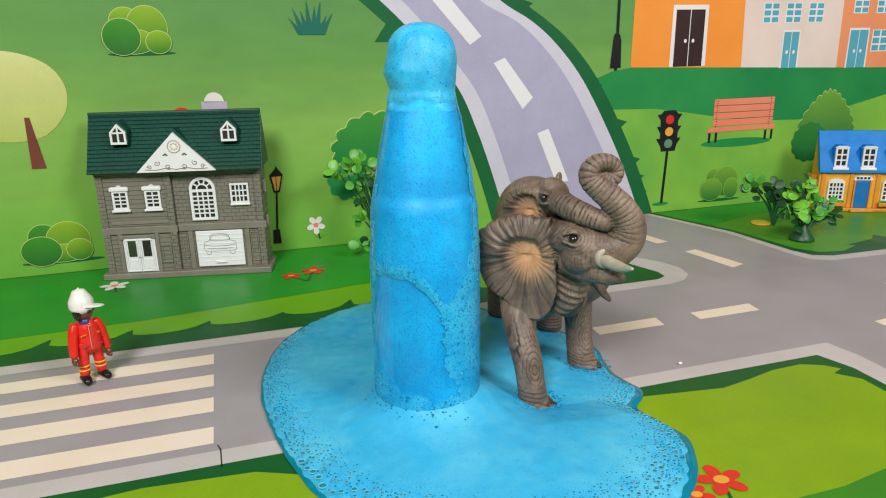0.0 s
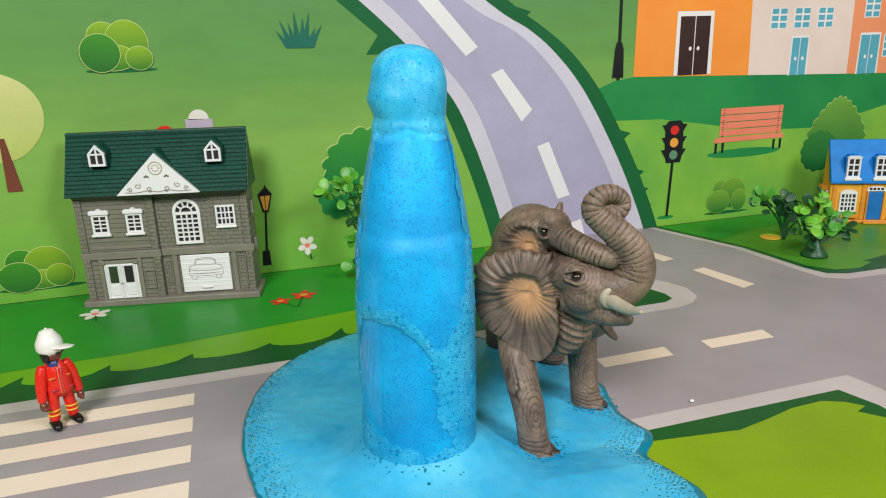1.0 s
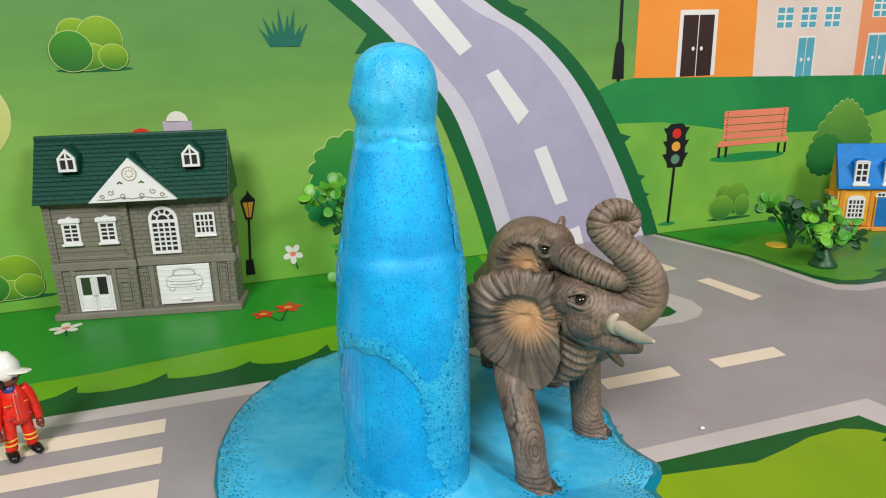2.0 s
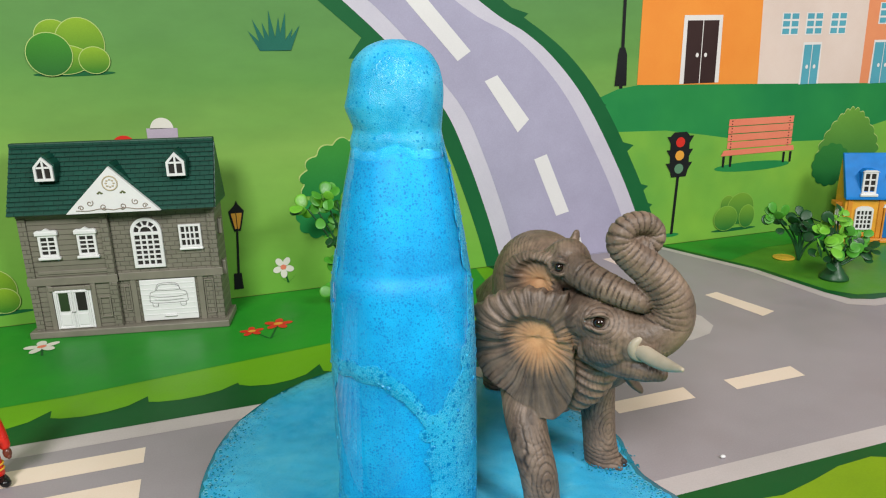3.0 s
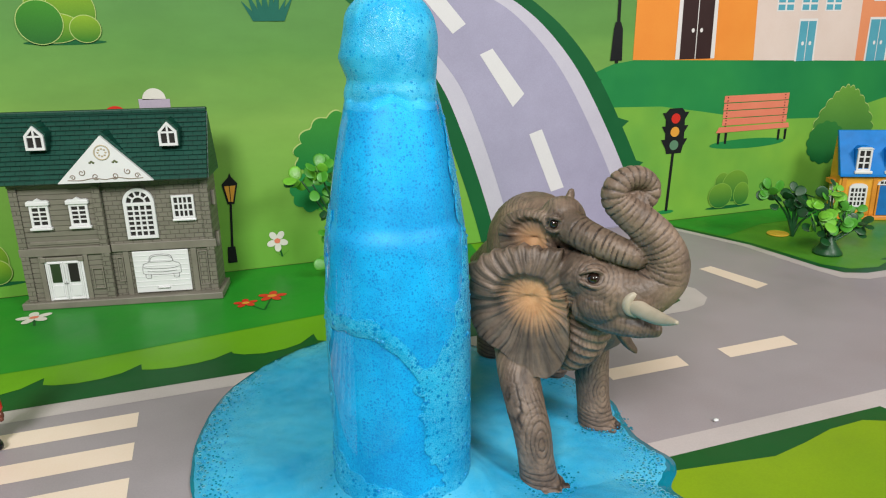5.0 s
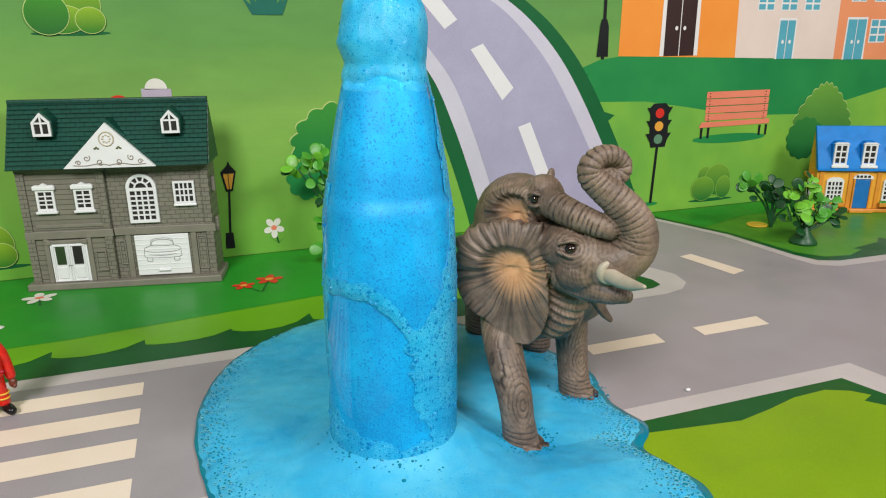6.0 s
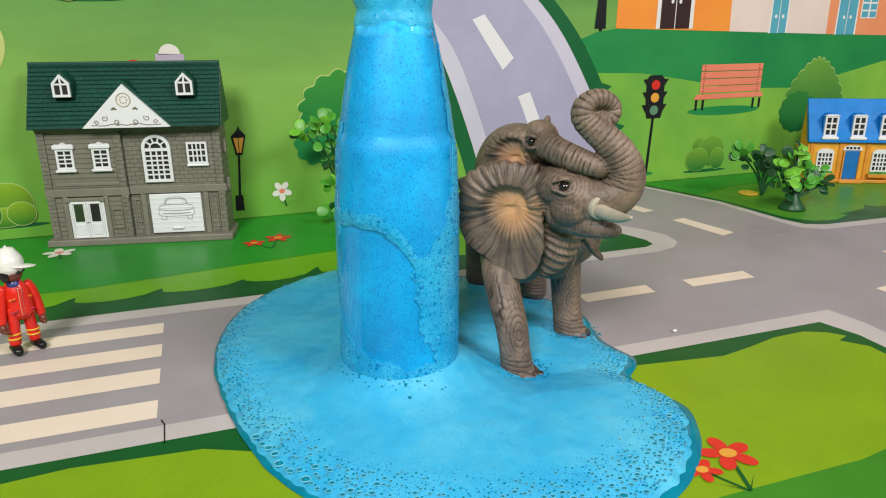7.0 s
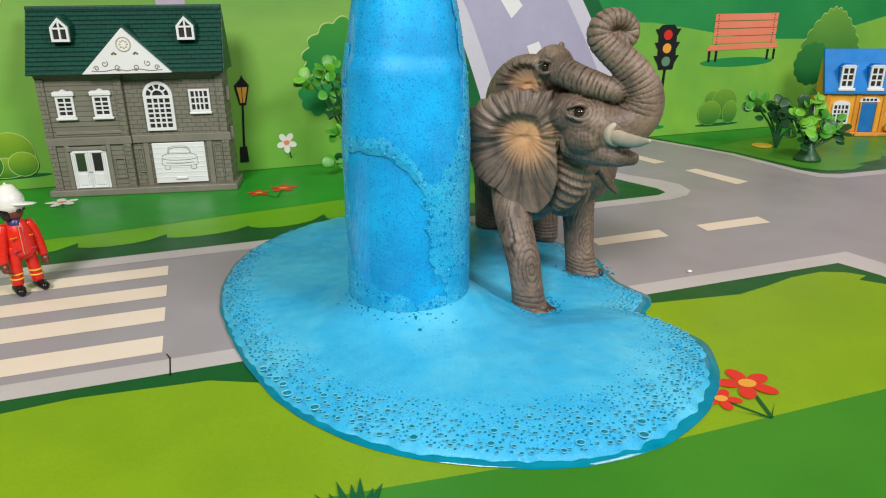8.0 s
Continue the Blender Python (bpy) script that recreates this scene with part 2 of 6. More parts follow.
for lx in (-0.98, 1.42):
    for ly in (-0.68, 0.80):
        part("leg", box(bmesh.new(), lx, ly, -0.78, lx + 0.06, ly + 0.06, -0.034, 0.004), TABLE, TABLE_TOP)
# unseen walls, ceiling and floor added to close the room; grey paint limits bounce
bm = box(bmesh.new(), -1.7, WALL_Y + 0.04, -0.78, 2.2, WALL_Y + 0.10, 1.8)
tagged(part("wall_behind", bm, WALLPAINT, None), "plain grey room wall, added out of view", "wall", kind="structure")
bm = box(bmesh.new(), -1.76, -2.0, -0.78, -1.7, WALL_Y + 0.10, 1.8)
tagged(part("wall_west", bm, WALLPAINT, None), "plain grey room wall, added out of view", "wall", kind="structure")
bm = box(bmesh.new(), 2.2, -2.0, -0.78, 2.26, WALL_Y + 0.10, 1.8)
tagged(part("wall_east", bm, WALLPAINT, None), "plain grey room wall, added out of view", "wall", kind="structure")
bm = box(bmesh.new(), -1.76, -2.06, -0.78, 2.26, -2.0, 1.8)
tagged(part("wall_south", bm, WALLPAINT, None), "plain grey room wall, added out of view", "wall", kind="structure")
bm = box(bmesh.new(), -1.76, -2.06, 1.8, 2.26, WALL_Y + 0.10, 1.86)
tagged(part("ceiling", bm, WALLPAINT, None), "plain grey ceiling, added out of view", "ceiling", kind="structure")
bm = box(bmesh.new(), -1.76, -2.06, -0.84, 2.26, WALL_Y + 0.10, -0.78)
tagged(part("room_floor", bm, TABLE, None), "wooden room floor below the table", "floor", kind="structure")


def on_floor(name, pts, mat, level, label=""):
    return inked(name, pts, mat, FLOOR, level, False, label)


def on_wall(name, pts, mat, level, label=""):
    return inked(name, pts, mat, MURAL, level, True, label)


WY = WALL_Y
# far grass with its rounded kerb corner
on_floor("kerb_band", [(-1, 0.594), (0.452, 0.595), (0.474, 0.601), (0.489, 0.615), (0.494, 0.638), (0.486, 0.660), (0.468, 0.690), (0.402, WY), (-1, WY)], KERB, 1)
on_floor("dark_grass", [(-1, 0.611), (0.30, 0.612), (0.450, 0.612), (0.462, 0.618), (0.463, 0.632), (0.452, 0.662), (0.385, WY), (-1, WY)], G_DARK, 2)
def leafy(x0, x1, y0, y1, tufts):
    """A printed grass edge: soft lobes, each ending in a curled point."""
    out = []
    for k in range(tufts):
        a, b = x0 + (x1 - x0) * k / tufts, x0 + (x1 - x0) * (k + 1) / tufts
        lift = 0.012 + 0.009 * ((k * 7) % 4) / 3
        y = y0 + (y1 - y0) * (k + 0.5) / tufts
        for t, h in ((0.0, 0.30), (0.12, 0.06), (0.35, -0.10), (0.60, 0.0), (0.80, 0.28), (0.93, 0.75), (1.0, 1.0)):
            out.append((a + (b - a) * t * 0.985, y + h * lift))
    return out


on_floor("lime_grass", [(-1, 0.636)] + leafy(-0.52, 0.40, 0.628, 0.650, 14) + [(0.425, 0.640), (0.405, 0.69), (0.365, WY), (-1, WY)], G_LIME, 3)
on_floor("green_strip", soft([(-1, 0.645), (-0.35, 0.664), (-0.05, 0.676), (0.15, 0.703), (0.33, 0.720), (0.35, WY), (-1, WY)], 1), G_STRIP, 4)
# near grass
on_floor("kerb_band", [(-1, 0.430), (0.487, 0.431), (0.492, 0.405), (0.470, -0.7), (-1, -0.7)], KERB, 1)
on_floor("dark_grass", [(-1, 0.412), (0.462, 0.415), (0.470, 0.388), (0.448, -0.7), (-1, -0.7)], G_DARK, 2)
on_floor("lime_grass", [(-1, 0.396), (-0.062, 0.401), (-0.031, 0.404), (0.032, 0.399), (0.056, 0.388), (0.13, 0.372), (0.2, 0.388), (0.289, 0.403), (0.358, 0.394), (0.385, 0.399), (0.41, 0.405), (0.437, 0.406), (0.452, 0.399), (0.460, 0.390), (0.449, 0.386), (0.461, 0.372), (0.440, -0.7), (-1, -0.7)], G_NEAR, 3)
on_floor("shade_grass", soft([(-1, 0.25), (-0.1, 0.292), (0.075, 0.291), (0.224, 0.277), (0.345, 0.277), (0.43, 0.290), (0.432, -0.68), (-1, -0.68)], 1), G_SHADE, 4)
# right grass
on_floor("kerb_band", [(0.590, WY), (0.632, 0.735), (0.640, 0.640), (0.645, 0.612), (0.665, 0.599), (0.74, 0.596), (1.5, 0.594), (1.5, WY)], KERB, 1)
on_floor("dark_grass", [(0.600, WY), (0.643, 0.735), (0.652, 0.645), (0.660, 0.622), (0.68, 0.613), (0.755, 0.611), (1.5, 0.609), (1.5, WY)], G_DARK, 2)
on_floor("right_grass", [(0.606, WY), (0.650, 0.735), (0.660, 0.650), (0.676, 0.628), (0.705, 0.622), (0.735, 0.634), (0.728, 0.640), (0.775, 0.648), (0.792, 0.662), (0.796, 0.650), (0.84, 0.650), (1.5, 0.655), (1.5, WY)], G_RIGHT, 3)
on_floor("green_strip", soft([(0.607, WY - 0.002), (0.640, 0.772), (0.72, 0.80), (0.84, 0.80), (1.2, 0.78), (1.5, 0.77), (1.5, WY)], 1), G_STRIP, 4)
# crossing and lane marks
for y0, y1 in ((0.560, 0.579), (0.521, 0.541), (0.482, 0.503), (0.440, 0.461)):
    on_floor("crosswalk_stripe", [(-0.40, y0), (0.008, y0), (0.008, y1), (-0.40, y1)], STRIPE, 1)
for x0, x1 in ((0.221, 0.288), (0.322, 0.388), (0.423, 0.489), (0.652, 0.72), (0.755, 0.82)):
    on_floor("lane_dash", [(x0, 0.507), (x1 - 0.002, 0.507), (x1, 0.524), (x0 + 0.001, 0.523)], STRIPE, 1)
for pts in ([(0.535, 0.685), (0.552, 0.688), (0.566, 0.623), (0.547, 0.617)], [(0.517, 0.763), (0.532, 0.766), (0.541, 0.727), (0.524, 0.724)], [(0.561, 0.452), (0.578, 0.454), (0.582, 0.392), (0.564, 0.390)], [(0.506, 0.835), (0.518, 0.836), (0.523, 0.80), (0.51, 0.80)]):
    on_floor("lane_dash", pts, STRIPE, 1)
# shadow at the foot of the upright sheet, painted as a thin olive strip
on_floor("seam_shadow", [(-1, WY - 0.0012), (1.5, WY - 0.0012), (1.5, WY), (-1, WY)], print_mat("seam_shadow_tone", (104, 116, 52)), 6)
# a crease in the sheet, and small prints on the grass
on_floor("crease", [(0.0118, 0.432), (0.0126, 0.432), (0.0132, 0.411), (0.0124, 0.411)], M_BROWN, 2)
on_floor("crease", [(0.0100, 0.437), (0.0108, 0.437), (0.0126, 0.431), (0.0118, 0.431)], M_BROWN, 2)


def print_flower(put, cx, cy, r, petals, heart, stem, lean, level, petal_mat, heart_mat, squash=1.0):
    """A five-petalled printed flower with a stem; put lays it on the wall or the table."""
    w = 0.0004 + r * 0.05
    put("flower_stem", [(cx - w, cy), (cx + w, cy), (stem[0] + w, stem[1]), (stem[0] - w, stem[1])], G_DARK, level)
    for s in (-1, 0.9):
        put("flower_leaf", [(stem[0], stem[1]), (stem[0] + s * r * 0.9, stem[1] + r * 0.75), (stem[0] + s * r * 0.25, stem[1] + r * 0.25)], G_DARK, level - 0.5 + 0.2 * s)
    for k in range(petals):
        a = lean + 2 * math.pi * k / petals
        put("petal", oval(cx + 0.62 * r * math.cos(a), cy + 0.62 * r * squash * math.sin(a), r * 0.46, r * 0.30 * squash, 18, a), petal_mat, level + 1 + 0.35 * k)
    put("flower_heart", oval(cx, cy, r * heart, r * heart * 0.8 * squash, 18), heart_mat, level + 3)


print_flower(on_floor, 0.284, 0.3035, 0.0138, 5, 0.34, (0.274, 0.276), 0.25, 5, M_RED, M_AMBER)
print_flower(on_floor, 0.2625, 0.2965, 0.0092, 5, 0.36, (0.2735, 0.2755), 0.7, 5, M_RED, M_AMBER)
print_flower(on_floor, 0.088, 0.756, 0.0105, 5, 0.34, (0.102, 0.734), 0.3, 5, M_RED, M_AMBER)
print_flower(on_floor, 0.113, 0.766, 0.0128, 5, 0.34, (0.103, 0.733), 0.1, 5, M_RED, M_AMBER)
print_flower(on_floor, -0.092, 0.789, 0.014, 5, 0.28, (-0.088, 0.768), 0.5, 5, M_PETAL, M_BENCH)
print_flower(on_wall, 0.130, 0.029, 0.0105, 5, 0.30, (0.134, 0.011), 0.95, 3, M_PETAL, M_BENCH, 1.1)


def print_tuft(put, cx, cy, w, h, level, mat):
    blades = ((-0.50, 0.50), (-0.40, 0.78), (-0.22, 0.70), (-0.08, 1.0), (0.10, 0.82), (0.24, 0.95), (0.36, 0.55), (0.50, 0.62))
    for k, (dx, hh) in enumerate(blades):
        put("grass_blade", [(cx + dx * w * 0.42 - w * 0.09, cy), (cx + dx * w * 0.42 + w * 0.09, cy), (cx + dx * w, cy + hh * h)], mat, level + 0.4 * k)


print_tuft(on_floor, 0.080, 0.279, 0.030, 0.020, 6, M_DARK)
print_tuft(on_wall, 0.141, 0.251, 0.050, 0.038, 3, M_TUFT)

# mural: hills
on_wall("light_hill", [(0.50, 0.0), (0.50, 0.150), (0.60, 0.147), (0.66, 0.138), (0.75, 0.123), (0.86, 0.120), (0.93, 0.135), (1.02, 0.154), (1.5, 0.18), (1.5, 0.0)], M_HILL, 1)
on_wall("dark_hill", [(0.50, 0.150), (0.50, 0.188), (0.53, 0.199), (0.575, 0.205), (0.70, 0.199), (0.85, 0.195), (1.0, 0.191), (1.5, 0.19), (1.5, 0.18), (1.02, 0.154), (0.93, 0.135), (0.86, 0.120), (0.75, 0.123), (0.66, 0.138), (0.60, 0.147)], M_DHILL, 1)
# mural: winding road
L_OUT = [(x - 0.005, z) for x, z in [(0.05, 0.43), (0.14, 0.36), (0.226, 0.288), (0.280, 0.235), (0.321, 0.184), (0.345, 0.132), (0.364, 0.080), (0.378, 0.036), (0.388, 0.0)]]
R_OUT = [(x - 0.007, z) for x, z in [(0.20, 0.43), (0.30, 0.345), (0.378, 0.287), (0.418, 0.264), (0.450, 0.239), (0.484, 0.202), (0.514, 0.157), (0.551, 0.090), (0.577, 0.033), (0.590, 0.0)]]


def band(a, b, n=6):
    return [tuple(v) for v in spline(a, n)] + [tuple(v) for v in spline(b, n)][::-1]


def shifted(line, d):
    return [(x + d * s, z) for (x, z), s in zip(line, [1.25] * 3 + [1.0] * (len(line) - 3))]


on_wall("road_verge", band(shifted(L_OUT, -0.019), shifted(R_OUT, 0.022)), M_DARK, 2)
for x, z, w in ((0.233, 0.2535, 0.02), (0.352, 0.088, -0.008), (0.357, 0.055, -0.008)):
    on_wall("verge_leaf", [(x, z + 0.016), (x + 0.012, z + 0.02), (x + 0.02, z - 0.012), (x - w, z - 0.012)], M_DARK, 1.5)
for x, z in ((0.560, 0.128), (0.584, 0.076), (0.592, 0.052), (0.598, 0.030), (0.520, 0.178), (0.418, 0.280)):
    on_wall("verge_leaf", [(x - 0.030, z - 0.016), (x - 0.004, z + 0.004), (x - 0.030, z + 0.012)], M_DARK, 1.5)
on_wall("road_kerb", band(L_OUT, R_OUT), M_KERB, 3)
on_wall("road_lane", band(shifted(L_OUT, 0.021), shifted(R_OUT, -0.021)), M_ROAD, 4)
for pts in ([(0.268, 0.306), (0.287, 0.312), (0.346, 0.246), (0.331, 0.236)], [(0.362, 0.214), (0.377, 0.220), (0.416, 0.170), (0.402, 0.156)], [(0.423, 0.124), (0.439, 0.129), (0.470, 0.058), (0.453, 0.054)], [(0.472, 0.020), (0.487, 0.024), (0.494, 0.0), (0.480, 0.0)], [(0.19, 0.385), (0.21, 0.39), (0.25, 0.345), (0.233, 0.338)]):
    on_wall("road_dash", pts, M_DASH, 5)
# mural: terrace of houses
on_wall("facade", [(0.556, 0.203), (0.560, 0.42), (0.724, 0.42), (0.732, 0.198)], M_ORANGE, 2)
on_wall("facade", [(0.732, 0.198), (0.724, 0.42), (0.896, 0.42), (0.900, 0.193)], M_BEIGE, 2)
on_wall("facade", [(0.900, 0.193), (0.896, 0.42), (1.10, 0.42), (1.11, 0.188)], M_SALMON, 2)


def print_door(x0, x1, z0, z1, leaf, rim):
    on_wall("door_frame", [(x0, z0), (x1, z0), (x1 - 0.001, z1), (x0 + 0.001, z1)], M_WHITE, 3)
    mid = (x0 + x1) / 2
    for a, b in ((x0 + rim, mid - 0.0006), (mid + 0.0006, x1 - rim)):
        on_wall("door_leaf", [(a, z0), (b, z0), (b, z1 - rim), (a, z1 - rim)], leaf, 4)
    for s in (-1, 1):
        on_wall("door_knob", oval(mid + s * 0.006, z0 + (z1 - z0) * 0.42, 0.0022, 0.0026, 12), M_WHITE, 5)


def print_window(x0, x1, z0, z1):
    on_wall("window_frame", [(x0, z0), (x1, z0), (x1, z1), (x0, z1)], M_WHITE, 3)
    w, h = (x1 - x0) / 2, (z1 - z0) / 3
    for i in range(2):
        for j in range(3):
            a, b = x0 + i * w + 0.002, z0 + j * h + 0.0015
            on_wall("window_pane", [(a, b), (a + w - 0.003, b), (a + w - 0.003, b + h - 0.0025), (a, b + h - 0.0025)], M_TEAL, 4)


print_door(0.615, 0.672, 0.202, 0.281, M_BROWN, 0.006)
print_door(0.797, 0.829, 0.195, 0.247, M_TEAL, 0.003)
print_door(0.915, 0.954, 0.192, 0.248, M_TEAL, 0.003)
for x0, z0 in ((0.760, 0.256), (0.798, 0.256), (0.837, 0.256), (0.918, 0.268), (0.960, 0.268), (0.760, 0.31), (0.798, 0.31), (0.837, 0.31)):
    print_window(x0, x0 + 0.027, z0, z0 + 0.027)
print_window(0.959, 0.989, 0.214, 0.245)
# mural: street furniture
on_wall("lamp_pole", [(0.5315, 0.20), (0.5360, 0.20), (0.5365, 0.42), (0.5330, 0.42)], M_BLACK, 5)
on_wall("lamp_foot", [(0.525, 0.203), (0.541, 0.203), (0.540, 0.238), (0.537, 0.246), (0.530, 0.246), (0.528, 0.238)], M_BLACK, 6)
for j in range(4):
    z = 0.1556 - j * 0.0096
    on_wall("bench_slat", [(0.6935, z - 0.0084), (0.7960, z - 0.0086), (0.7965, z), (0.6940, z)], M_BENCH, 4)
for x in (0.699, 0.790):
    on_wall("bench_rail", [(x - 0.0012, 0.115), (x + 0.0012, 0.115), (x + 0.0012, 0.154), (x - 0.0012, 0.154)], M_TRUNK, 3.5)
    for j in range(4):
        for dz in (0.0022, 0.0062):
            on_wall("bench_bolt", oval(x, 0.1556 - j * 0.0096 - dz, 0.0009, 0.0008, 8), M_BROWN, 6)
on_wall("bench_seat", [(0.685, 0.1095), (0.802, 0.1105), (0.800, 0.1170), (0.689, 0.1165)], M_BENCH, 5)
for x in (0.690, 0.701, 0.786, 0.797):
    on_wall("bench_leg", [(x - 0.0018, 0.0950), (x + 0.0016, 0.0950), (x + 0.0020, 0.109), (x - 0.0020, 0.109)], M_BLACK, 4)
on_wall("bench_shade", oval(0.737, 0.0935, 0.060, 0.0062), M_DHILL, 2)
on_wall("signal_pole", [(0.6165, 0.014), (0.6205, 0.014), (0.6245, 0.092), (0.6205, 0.092)], M_BLACK, 4)
on_wall("signal_shade", oval(0.617, 0.013, 0.013, 0.0025), M_DHILL, 3)
on_wall("signal_case", [(0.612, 0.088), (0.634, 0.088), (0.637, 0.10), (0.636, 0.139), (0.631, 0.144), (0.613, 0.144), (0.608, 0.139), (0.609, 0.10)], M_BLACK, 5)
for j in range(3):
    z = 0.139 - j * 0.0165
    on_wall("signal_visor", [(0.603, z), (0.642, z), (0.633, z - 0.014), (0.612, z - 0.014)], M_BLACK, 6)
    on_wall("signal_lens", oval(0.6225, z - 0.0075, 0.0065, 0.0062, 22), (M_RED, M_AMBER, M_GLASSGREEN)[j], 7)


def print_bush(blobs, mats, rim, level):
    for k, (x, z, rx, rz) in enumerate(blobs):
        on_wall("bush_rim", oval(x, z, rx + 0.0007, rz + 0.0007, 32), rim, level + 2 * k)
        on_wall("bush_lobe", oval(x, z, rx, rz, 32), mats[k % len(mats)], level + 2 * k + 1)


on_wall("bush_shade", oval(-0.040, 0.2345, 0.034, 0.0022), M_DARK, 2)
print_bush([(-0.053, 0.267, 0.015, 0.0145), (-0.032, 0.261, 0.020, 0.022), (-0.047, 0.247, 0.022, 0.0125), (-0.022, 0.246, 0.0125, 0.0115), (-0.058, 0.252, 0.0185, 0.0185)], (M_BUSH, M_BUSH, M_BUSH, M_BUSH, M_BUSHD), M_RIM, 3)
on_wall("bush_shade", oval(-0.150, 0.0145, 0.042, 0.0025), M_DARK, 2)
print_bush([(-0.166, 0.043, 0.015, 0.0145), (-0.142, 0.038, 0.022, 0.021), (-0.150, 0.024, 0.026, 0.010), (-0.132, 0.027, 0.013, 0.012), (-0.170, 0.028, 0.020, 0.0165)], (M_BUSHD, M_BUSH, M_BUSH, M_BUSH, M_BUSHD), M_RIM, 3)
print_bush([(0.703, 0.045, 0.011, 0.012), (0.724, 0.038, 0.021, 0.021), (0.735, 0.027, 0.012, 0.015), (0.701, 0.027, 0.018, 0.016)], (M_BUSHR,), M_RIMR, 3)
on_wall("bush_shade", oval(0.716, 0.0105, 0.036, 0.0022), M_DARK, 2)
on_wall("crown", soft([(-0.177 + x, 0.194 + z) for x, z in ((-0.056, 0.0), (-0.046, -0.030), (-0.012, -0.045), (0.028, -0.042), (0.052, -0.020), (0.058, 0.006), (0.046, 0.030), (0.018, 0.044), (-0.016, 0.046), (-0.044, 0.030))], 6), M_YTREE, 3)
on_wall("trunk", [(-0.163, 0.173), (-0.158, 0.173), (-0.1505, 0.119), (-0.1645, 0.119)], M_TRUNK, 4)
# scalloped trees
on_wall("tree_rim", scallop(0.1968, 0.1275, 0.0470, 0.0328, 13, 0.15, lean=0.5), M_RIM, 3)
on_wall("tree_crown", scallop(0.1975, 0.1265, 0.0468, 0.0326, 13, 0.15, lean=0.5), M_TREE, 4)
on_wall("tree_crown", scallop(0.172, 0.080, 0.025, 0.024, 9, 0.15), M_DHILL, 5)


def peaked(grow):
    """A scalloped crown that narrows to a rounded top."""
    return [(0.896 + (x - 0.896) * (1.0 - 0.42 * max(0.0, (z - 0.105) / 0.055)), z) for x, z in scallop(0.896, 0.112, 0.056 + grow, 0.050 + grow, 21, 0.09, 160)]


on_wall("tree_rim", [(x, z + 0.0008) for x, z in peaked(0.0004)], M_RIM, 3)
on_wall("tree_crown", peaked(0.0), M_TREER, 4)
on_wall("tree_crown", scallop(0.868, 0.086, 0.033, 0.030, 13, 0.09), M_LOBE, 5)
on_wall("dome_base", [(0.014, 0.150), (0.041, 0.150), (0.0415, 0.181), (0.0135, 0.182)], M_LILAC, 3)
on_wall("dome", [(0.017 + 0.0 * k + 0.0105 * (1 - math.cos(math.pi * k / 16)), 0.181 + 0.0105 * math.sin(math.pi * k / 16)) for k in range(17)], M_PETAL, 3)
on_wall("red_cap", oval(-0.008, 0.168, 0.010, 0.0085), M_RED, 3)
# printed street lamp
on_wall("lamp_pole", [(0.0815, 0.012), (0.0840, 0.012), (0.0880, 0.075), (0.0860, 0.075)], M_BLACK, 4)
on_wall("lamp_foot", [(0.078, 0.0105), (0.0875, 0.0105), (0.0868, 0.028), (0.0792, 0.028)], M_BLACK, 5)
on_wall("lamp_head", [(0.0838, 0.073), (0.0905, 0.073), (0.0955, 0.094), (0.090, 0.101), (0.0885, 0.105), (0.087, 0.101), (0.0800, 0.094)], M_BLACK, 5)
on_wall("lamp_glass", [(0.0850, 0.0755), (0.0868, 0.0755), (0.0868, 0.092), (0.0822, 0.092)], M_AMBER, 6)
on_wall("lamp_glass", [(0.0876, 0.0755), (0.0894, 0.0755), (0.0932, 0.092), (0.0876, 0.092)], M_AMBER, 6)


# ---- materials of the toys ----
def brick_mat(name, a, joint, scale, row, rough=0.5, k=0.85, depth=0.0006, wide=2.0):
    m, nt, s = material(name)
    co = nt.nodes.new("ShaderNodeTexCoord")
    sep = nt.nodes.new("ShaderNodeSeparateXYZ")
    comb = nt.nodes.new("ShaderNodeCombineXYZ")
    link(nt, co.outputs["Object"], sep.inputs[0])
    link(nt, sep.outputs[0], comb.inputs[0])
    link(nt, sep.outputs[2], comb.inputs[1])
    b = nt.nodes.new("ShaderNodeTexBrick")
    b.inputs["Scale"].default_value = scale
    b.inputs["Brick Width"].default_value, b.inputs["Row Height"].default_value = wide * row, row
    b.inputs["Mortar Size"].default_value, b.inputs["Mortar Smooth"].default_value = row * 0.10, 0.5
    a, j = lin(*a, k), lin(*joint, k)
    b.inputs["Color1"].default_value, b.inputs["Mortar"].default_value = a, j
    b.inputs["Color2"].default_value = tuple(v * 0.9 for v in a[:3]) + (1,)
    link(nt, comb.outputs[0], b.inputs["Vector"])
    n = noise_node(nt, 70.0, 4.0)
    link(nt, mix_node(nt, 0.2, b.outputs[0], n.outputs[0], "OVERLAY"), s.inputs["Base Color"])
    s.inputs["Roughness"].default_value = rough
    inv = nt.nodes.new("ShaderNodeMath")
    inv.operation = "SUBTRACT"
    inv.inputs[0].default_value = 1.0
    link(nt, b.outputs["Fac"], inv.inputs[1])
    bump_node(nt, s, inv.outputs[0], 0.6, depth)
    return m


